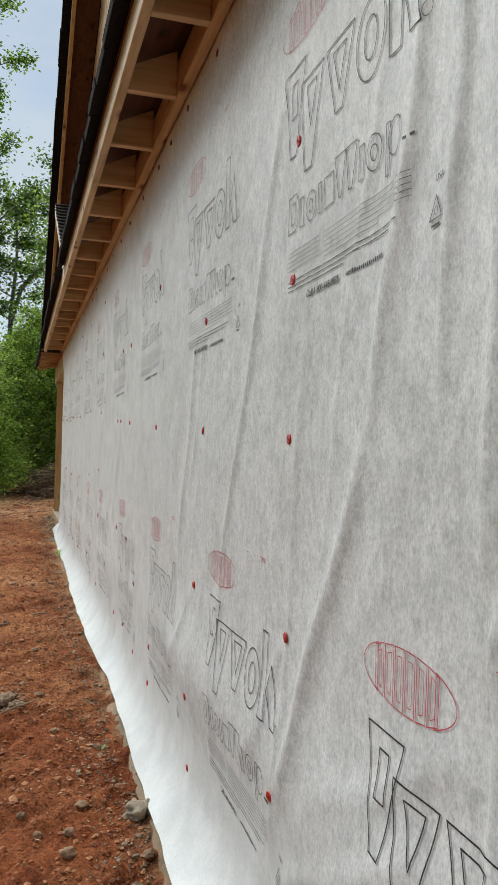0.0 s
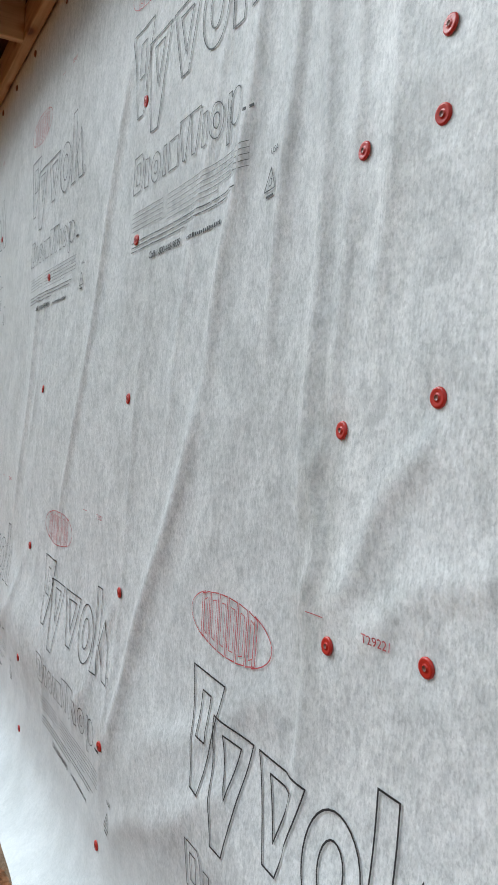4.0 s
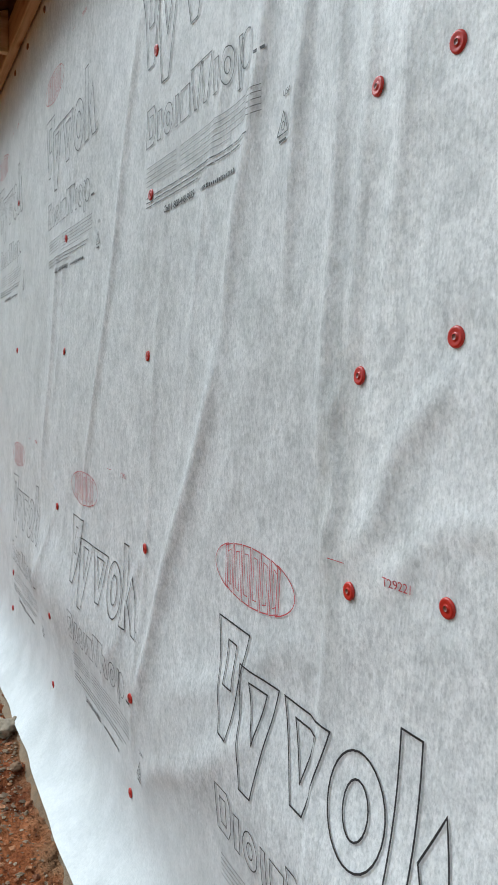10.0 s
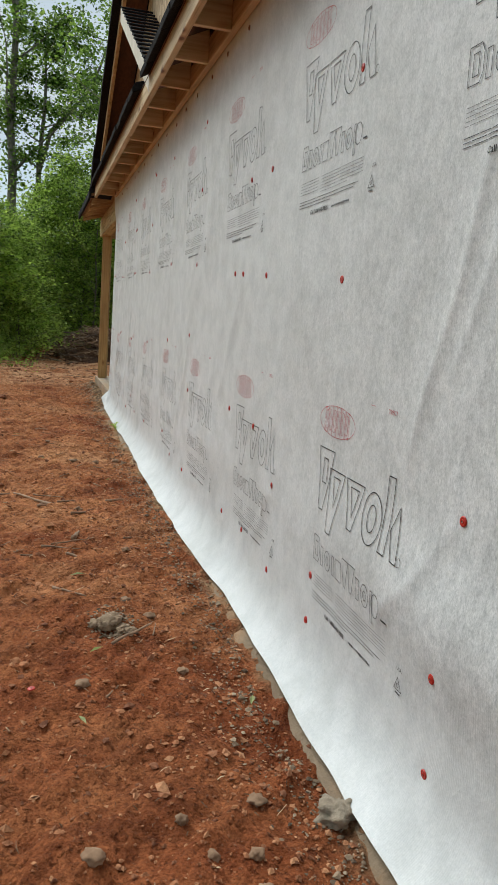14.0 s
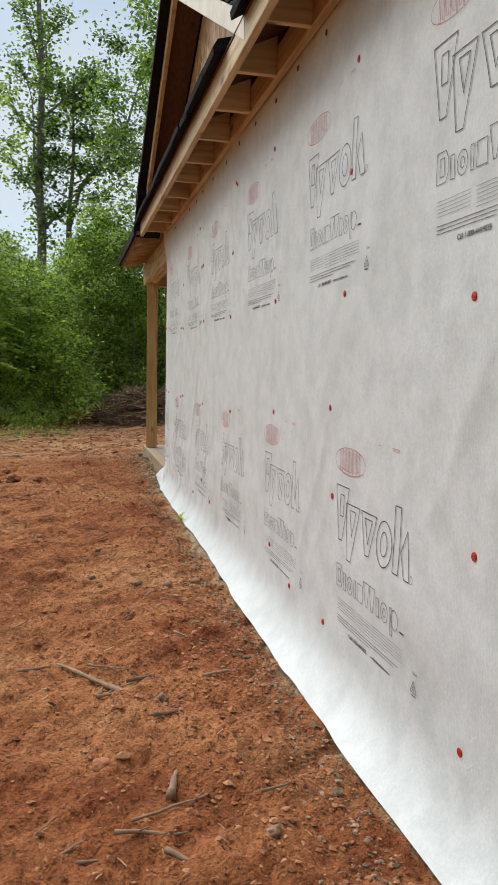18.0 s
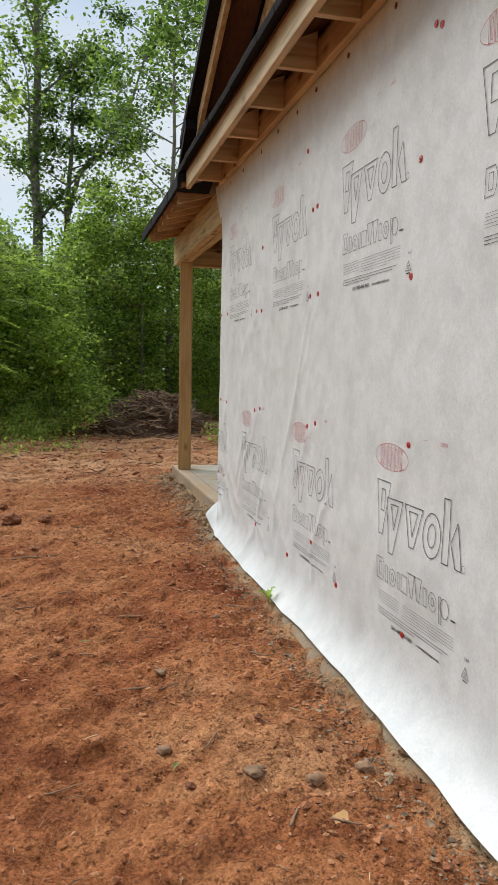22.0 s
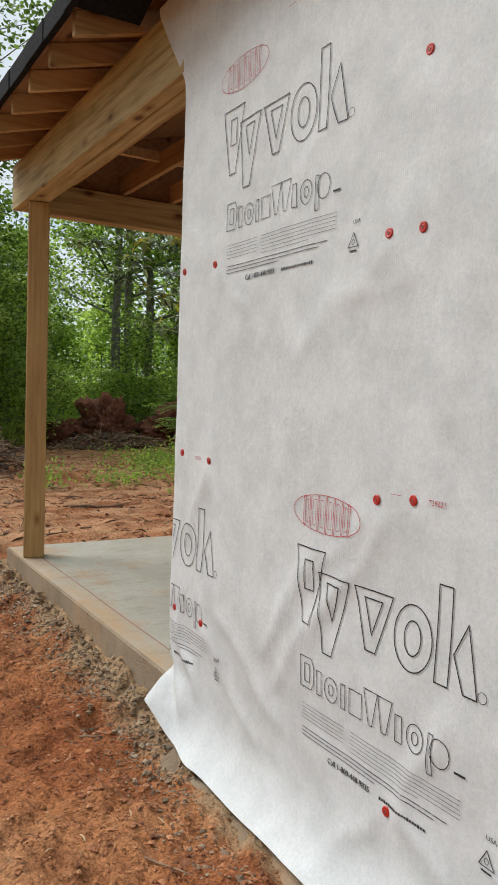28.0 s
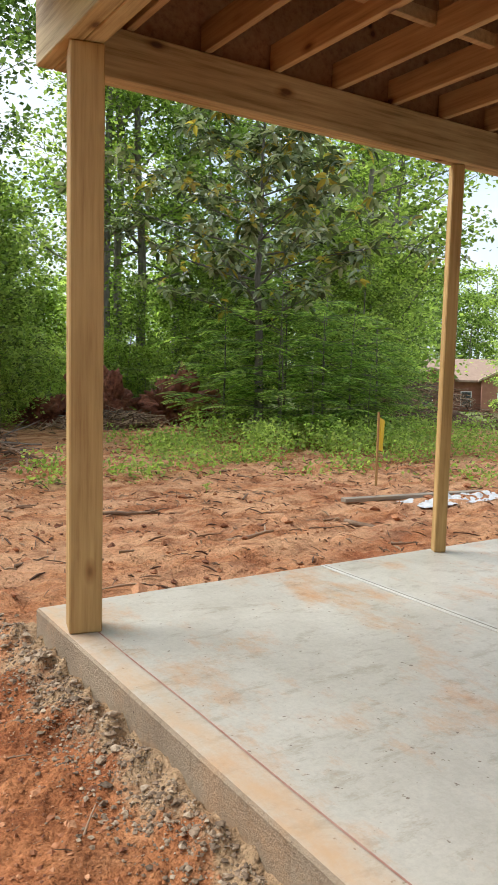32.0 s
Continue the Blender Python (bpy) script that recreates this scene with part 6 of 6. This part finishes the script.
# unseen trees added beside and behind the walk to shade and tint the light
for k in range(12):
    ang = radians(75 + 150 * k / 12)
    dist = prng.uniform(32, 44)
    place(side_tree, -1 + dist * math.sin(ang), 8 + dist * math.cos(ang), prng.uniform(0.8, 1.1), prng.uniform(0, 360))
for k in range(17):
    place(side_tree, prng.uniform(-22, -15), -16 + 2.35 * k, prng.uniform(0.6, 0.85), prng.uniform(0, 360))


# magnolia with large leathery leaves, and feathery saplings at its foot
def whorls(tips, size, seed, share):
    """Whorls of long leathery leaves at the twig ends; each leaf is folded along its midrib."""
    r = random.Random(seed)
    fresh, old = ([], []), ([], [])
    for p in tips:
        p = Vector(p) + Vector((r.gauss(0, 0.10), r.gauss(0, 0.10), r.gauss(0, 0.09)))
        axis = Vector((r.uniform(-0.6, 0.6), r.uniform(-0.6, 0.6), 1)).normalized()
        side = axis.orthogonal().normalized()
        out = axis.cross(side)
        m = r.randint(6, 10)
        aged = r.random() < share * 2.2
        for k in range(m):
            a = 6.28 * k / m + r.uniform(-0.3, 0.3)
            d = (side * math.cos(a) + out * math.sin(a) + axis * r.uniform(-0.6, 0.5)).normalized()
            l = size * r.uniform(0.7, 1.15)
            w = l * 0.20
            s_ = d.cross(axis).normalized()
            droop = Vector((0, 0, -0.2 * l))
            base, tip = p + d * 0.02, p + d * l + droop
            q1, q2 = p + d * l * 0.38, p + d * l * 0.72 + droop * 0.5
            lift = axis * w * 0.35
            vs, fs = old if aged and r.random() < 0.45 else fresh
            o = len(vs)
            vs += [base, q1 + s_ * w + lift, q2 + s_ * w * 0.9 + lift, tip, q2 - s_ * w * 0.9 + lift, q1 - s_ * w + lift, q1, q2]
            fs += [(o, o + 6, o + 1), (o + 1, o + 6, o + 7, o + 2), (o + 2, o + 7, o + 3), (o, o + 5, o + 6), (o + 5, o + 4, o + 7, o + 6), (o + 4, o + 3, o + 7)]
    return fresh, old


magnolia = tagged(empty("magnolia_tree", (6.75, 23.6, gz(6.75, 23.6))), "magnolia with dark leathery leaves, some yellowing", "tree")
wv, wf, _, _, tips = grow(height=6.3, trunk_r=0.10, seed=11, first=0.34, limbs=40, limb_len=0.35, subs=6, leaves=3, leaf=0.1, lean=0.01, up=0.35, spread=0.2, rounded=True)
part("trunk", mesh_of("trunk", wv, wf, M_BARK, True), magnolia)
fresh, old = whorls(tips, 0.225, 61, 0.12)
part("crown", mesh_of("crown", *fresh, M_MAG), magnolia)
part("yellow_leaves", mesh_of("yellow_leaves", *old, M_MAG_OLD), magnolia, "yellowing old leaves")


def frond_tree(height, limbs, reach, frond, seed, low=0.10):
    """A young tree with tiers of level boughs that bear long pinnate leaves."""
    r = random.Random(seed)
    woods, lv, lf = [], [], []

    def add(points, radii, sides):
        woods.append(tube(points, radii, sides))

    def blade(p, d, l, w, up):
        s = d.cross(up).normalized() * w
        o = len(lv)
        q = p + d * l * 0.45
        lv.extend([p, q + s, p + d * l, q - s])
        lf.append((o, o + 1, o + 2, o + 3))

    top = Vector((r.uniform(-0.1, 0.1), r.uniform(-0.1, 0.1), height))
    add([Vector((0, 0, -0.1)), top * 0.5 + Vector((0.05, -0.04, 0)), top], [0.028, 0.02, 0.006], 6)
    for q in range(limbs):
        t = low + (1 - low) * (q + r.random() * 0.6) / limbs
        a = Vector((top.x * t, top.y * t, height * t))
        ang = q * 2.4 + r.uniform(-0.4, 0.4)
        out = Vector((math.cos(ang), math.sin(ang), r.uniform(0.0, 0.35))).normalized()
        ln = reach * (1.15 - 0.8 * t) * r.uniform(0.6, 1.2)
        add([a, a + out * ln * 0.5 + Vector((0, 0, 0.05)), a + out * ln], [0.010, 0.007, 0.002], 4)
        m = max(3, int(ln / 0.10))
        for k in range(m):
            u = 0.22 + 0.78 * k / (m - 1)
            b = a + out * ln * u
            turn = (1 if k % 2 else -1) * r.uniform(0.5, 1.1) if k < m - 1 else 0.0
            d = Vector((out.x * math.cos(turn) - out.y * math.sin(turn), out.x * math.sin(turn) + out.y * math.cos(turn), r.uniform(-0.15, 0.15))).normalized()
            fl = frond * r.uniform(0.7, 1.2)
            up = Vector((r.uniform(-0.25, 0.25), r.uniform(-0.25, 0.25), 1)).normalized()
            side = d.cross(up).normalized()
            pairs = 8
            for j in range(pairs):
                v = (j + 0.6) / pairs
                p = b + d * fl * v - Vector((0, 0, fl * 0.22 * v * v))
                for sgn in (1, -1):
                    dd = (side * sgn + d * 0.45 + Vector((0, 0, -0.15))).normalized()
                    blade(p, dd, fl * 0.30 * (1 - 0.45 * abs(v - 0.35)), fl * 0.052, up)
    return woods, lv, lf


def frond_plant(label, spec, leafy, group):
    woods, lv, lf = frond_tree(**spec)
    t = empty("sapling")
    for k, (wv, wf) in enumerate(woods):
        part("bough" if k else "trunk", mesh_of("wood", wv, wf, M_BARK, True), t)
    part("crown", mesh_of("crown", lv, lf, leafy), t)
    return tagged(t, label, "sapling", group)


feather = frond_plant("feathery green sapling with layered boughs", dict(height=3.3, limbs=21, reach=1.5, frond=0.60, seed=12), M_FERN, "saplings under the magnolia")
for x, y, s, a in ((6.7, 22.8, 0.74, 0), (7.5, 22.6, 0.72, 90), (8.5, 23.0, 0.76, 200), (6.6, 24.6, 0.80, 300), (9.3, 23.2, 0.66, 40), (10.2, 24.2, 0.75, 10), (9.6, 25.2, 0.9, 120), (7.1, 23.4, 0.95, 250), (8.1, 22.0, 0.46, 150), (6.8, 22.0, 0.44, 20), (7.9, 24.4, 1.0, 310)):
    place(feather, x, y, s, a)
sumac = frond_plant("tall feathery shrub with long drooping leaves", dict(height=4.2, limbs=24, reach=1.5, frond=0.62, seed=14, low=0.3), M_LEAF2, "feathery shrubs by the clearing")
for x, y, s, a in ((-2.9, 21.2, 0.9, 0), (-2.0, 22.2, 0.8, 120), (-3.6, 22.6, 1.05, 60), (-4.6, 21.2, 0.95, 200)):
    place(sumac, x, y, s, a)

# broad-leaved sprigs at the foot of the sheet
for sx_, sy_, seed in ((-0.115, 10.20, 1), (2.96, 18.8, 3)):
    sr = random.Random(seed)
    sprig = tagged(empty("weed_sprig", (sx_, sy_, gz(sx_, sy_))), "small broad-leaved green weed sprig in the clay", "weed", "weed sprigs")
    for k in range(7):
        a, l, h = 0.9 * k + sr.uniform(-0.2, 0.2), sr.uniform(0.05, 0.085), 0.02 + 0.012 * k
        c, d = math.cos(a), math.sin(a)
        w = l * 0.26
        part("leaf", mesh_of("leaf", [(0, 0, h * 0.5), (c * l * 0.5 - d * w, d * l * 0.5 + c * w, h + 0.02), (c * l, d * l, h + 0.012), (c * l * 0.5 + d * w, d * l * 0.5 - c * w, h + 0.02), (c * l * 0.5, d * l * 0.5, h + 0.012)],
                             [(0, 4, 1), (1, 4, 2), (0, 3, 4), (3, 2, 4)], M_LEAF), sprig)
    part("stem", mesh_of("stem", *tube([Vector((0, 0, -0.02)), Vector((0.002, 0, 0.05)), Vector((0, 0.003, 0.10))], [0.003, 0.0025, 0.001], 5), M_GRASS, True), sprig)

# weeds: blades and small leaves in patches
r = np.random.RandomState(8)
cx = np.concatenate([r.uniform(3.6, 9.5, 1500), r.uniform(-6, -1.2, 700), r.uniform(8, 14, 350), r.uniform(2.5, 8, 150), r.uniform(-6, 3, 160)])
cy = np.concatenate([r.normal(21.6, 1.1, 1500), r.normal(20.6, 0.8, 700), r.normal(20.8, 1.0, 350), r.uniform(16.8, 20, 150), r.uniform(17.5, 21, 160)])
edge = np.where(cx < -0.8, 19.6, np.where(cx < 4.6, 20.2, 18.9)) + waves(cx, cx * 0, 91, [(2.5, 0.5), (0.9, 0.3)])
edge = np.where(r.uniform(0, 1, len(cx)) < 0.03, edge - 1.5, edge)
keep = (cy > edge) & ~((cx > -1.4) & (cx < 2.0)) & (waves(cx, cy, 92, [(1.6, 1.0), (0.6, 0.6)]) > -0.35)
cx, cy = cx[keep], cy[keep]
for tx, ty, tr in ((2.57, 19.95, 0.16), (1.58, 19.92, 0.13), (3.1, 20.3, 0.25), (-1.9, 18.4, 0.4), (-2.6, 17.6, 0.5), (6.6, 18.2, 0.2)):
    cx, cy = np.concatenate([cx, r.normal(tx, tr, 16)]), np.concatenate([cy, r.normal(ty, tr, 16)])
tops = np.stack([cx, cy, ground_z(cx, cy) + r.uniform(0.05, 0.42, len(cx)) * np.clip((cy - 18.0) / 3, 0.25, 1) * np.where((cx > 2.4) & (cx < 4.8), 0.4, 1.0)], 1)
lv, lf = leaf_cloud(tops, r.randint(10, 26, len(cx)), np.full(len(cx), 0.14), 0.062, 77, -0.5)
tagged(new("weeds", mesh_of("weeds", lv.tolist(), lf.tolist(), M_GRASS)), "low green weeds at the edge of the clearing", "weeds", kind="stuff")

# brush pile, uprooted stumps, dead brush
stick_kinds = [stick_mesh(l, w, 400 + i, t, (M_STICK, M_TWIG, M_BRUSH)[i % 3]) for i, (l, w, t) in enumerate(((1.3, 0.016, 2), (0.9, 0.012, 1), (1.8, 0.022, 3), (0.6, 0.02, 0), (1.1, 0.03, 1)))]


def brush_pile(x, y, w, d, h, count, seed, label):
    pile = tagged(empty("brush_pile", (x, y, gz(x, y) - 0.04)), label, "brush pile")
    r = random.Random(seed)
    core = part("core", lump(seed, 1.0, 1.0, M_MULCH, 0.45, 4), pile, "soil, bark and leaf litter inside")
    core.scale = (w * 0.34, d * 0.34, h * 0.40)
    for _ in range(count):
        u, v = r.gauss(0, 0.42), r.gauss(0, 0.42)
        top = max(0.0, 1 - u * u - v * v) * h
        s = part("stick", r.choice(stick_kinds), pile)
        s.location = (u * w * 0.55, v * d * 0.55, max(0.04, top * r.uniform(0.5, 1.0)))
        s.rotation_euler = (r.uniform(-0.3, 0.3), r.uniform(-0.4, 0.4), r.uniform(0, 6.28))
        k = r.uniform(0.3, 0.75)
        s.scale = (k, k, k)
    lv, lf = [], []
    for _ in range(count * 3):
        u, v = r.gauss(0, 0.45), r.gauss(0, 0.45)
        p = Vector((u * w * 0.55, v * d * 0.55, max(0.03, max(0.0, 1 - u * u - v * v) * h * r.uniform(0.75, 0.98))))
        q = Vector((r.gauss(0, 1), r.gauss(0, 1), r.gauss(0, 0.4))).normalized() * r.uniform(0.04, 0.16)
        v2, f2 = tube([p - q, p + q], [r.uniform(0.006, 0.018), r.uniform(0.004, 0.010)], 4)
        o = len(lv)
        lv += v2
        lf += [tuple(i + o for i in f) for f in f2]
    tagged(part("litter", mesh_of("litter", lv, lf, M_CHIPS), pile), "broken bark and twig chips", kind="stuff")
    return pile


brush_pile(0.55, 22.1, 2.7, 1.7, 0.95, 330, 21, "tangled heap of dead branches on the clay")
brush_pile(4.9, 26.2, 3.0, 1.8, 0.40, 110, 22, "tangled heap of dead branches beside a stump")
brush_pile(13.2, 25.6, 4.6, 2.2, 1.15, 170, 23, "grey heap of dead brush by the weeds")
brush_pile(15.8, 24.2, 4.6, 2.2, 1.15, 170, 24, "grey heap of dead brush by the weeds")
for x, y, sc, a in ((6.75, 26.9, 0.74, 0.3), (5.15, 27.2, 0.70, 1.4), (3.9, 27.6, 0.40, 2.2)):
    ball = tagged(empty("uprooted_stump", (x, y, gz(x, y) + sc * 0.38)), "uprooted stump caked with dark red soil", "stump", "uprooted stumps")
    ball.rotation_euler = (0.15, 0.1, a)
    part("root_ball", lump(int(x * 10), sc, 0.88, M_ROOT, 0.8, 5), ball, "dark red soil packed round roots")
    r = random.Random(int(y * 10))
    for _ in range(22):
        root = part("root", r.choice(stick_kinds), ball)
        root.location = (r.uniform(-0.5, 0.5) * sc, r.uniform(-0.6, 0.6) * sc, r.uniform(-0.3, 0.7) * sc)
        root.rotation_euler = (0, r.uniform(-1.2, 1.2), r.uniform(0, 6.28))
        k = r.uniform(0.4, 0.8)
        root.scale = (k, k, k)

# lumber, crumpled sheeting and a marked stake by the clearing's edge
plank = new("lumber", board(-0.93, 0.93, -0.045, 0.045, 0, 0.04, M_GREYWOOD, 0.004))
plank.location = (4.76, 17.48, gz(4.76, 17.48) + 0.035)
plank.rotation_euler = (0, 0.01, -0.085)
tagged(plank, "weathered pale board lying on the ground", "lumber")
sv, sf = [], []
sx, sy = np.linspace(-0.72, 0.72, 46), np.linspace(-0.20, 0.20, 20)
SX, SY = np.meshgrid(sx, sy)
SZ = 0.045 + np.abs(waves(SX, SY, 55, [(0.5, 0.035), (0.2, 0.022), (0.09, 0.012)])) * (1 - (SX / 0.75) ** 4) * (1 - (SY / 0.22) ** 4)
sv = np.stack([SX.ravel(), SY.ravel(), SZ.ravel()], 1).tolist()
sf = [(j * 46 + i, j * 46 + i + 1, (j + 1) * 46 + i + 1, (j + 1) * 46 + i) for j in range(19) for i in range(45)]
sheet = new("plastic_sheet", mesh_of("plastic_sheet", sv, sf, M_PLASTIC, True))
sheet.location = (5.15, 17.22, gz(5.15, 17.22) - 0.045)
tagged(sheet, "crumpled grey-white plastic sheeting on the clay", "plastic sheet")
stake = tagged(empty("survey_stake", (4.94, 18.30, gz(4.94, 18.30))), "thin wooden survey stake tied with yellow tape", "stake")
part("stake", board(-0.014, 0.014, -0.008, 0.008, -0.1, 0.86, M_PINE_Z, 0.002), stake)
part("ribbon", mesh_of("ribbon", [(0.012, -0.01, 0.80), (0.10, 0.0, 0.76), (0.03, 0.0, 0.77), (0.08, 0.0, 0.40), (0.015, 0.0, 0.42), (0.02, 0.004, 0.6)], [(0, 1, 3, 5), (0, 5, 4), (2, 3, 4)], M_YELLOW), stake, "yellow plastic tape")

# distant house beyond the trees: a long roof with two gabled wings towards the clearing
far_house = tagged(empty("house", (56.6, 67.4, -2.75)), "distant brick house with a tan shingle roof", "house")
far_house.rotation_euler = (0, 0, radians(-46))
part("wall", board(-0.6, 18, 0, 8, -0.6, 3.4, M_BRICK, 0.02), far_house, "reddish brick walls")
part("roof", prism([(-0.6, 3.32), (4.0, 5.5), (8.6, 3.32), (8.6, 3.12), (4.0, 5.28), (-0.6, 3.12)], "x", -1.0, 18.4, M_ROOFTAN), far_house, "tan shingle roof")
for x0, x1, rise in ((-1.6, 2.4, 0.85), (5.0, 10.5, 1.25)):
    xm = (x0 + x1) / 2
    part("wing_wall", prism([(x0, -0.6), (x1, -0.6), (x1, 3.4), (xm, 3.4 + rise), (x0, 3.4)], "y", -2.0, -0.02, M_BRICK), far_house)
    part("wing_roof", prism([(x0 - 0.35, 3.32 - 0.1), (xm, 3.45 + rise), (x1 + 0.35, 3.22), (x1 + 0.35, 3.42), (xm, 3.66 + rise), (x0 - 0.35, 3.42)], "y", -2.4, 2.6, M_ROOFTAN), far_house)
for wx, wy in ((-0.2, -2.0), (3.6, 0.0), (7.0, -2.0), (8.8, -2.0), (12.5, 0.0)):
    win = part("window", board(wx - 0.55, wx + 0.55, wy - 0.06, wy - 0.005, 0.6, 2.2, M_WHITE, 0.01), far_house, "white framed window")
    part("pane", board(wx - 0.45, wx + 0.45, wy - 0.08, wy - 0.062, 0.7, 1.37, M_GLASS, 0.005), win)
    part("pane", board(wx - 0.45, wx + 0.45, wy - 0.08, wy - 0.062, 1.43, 2.1, M_GLASS, 0.005), win)
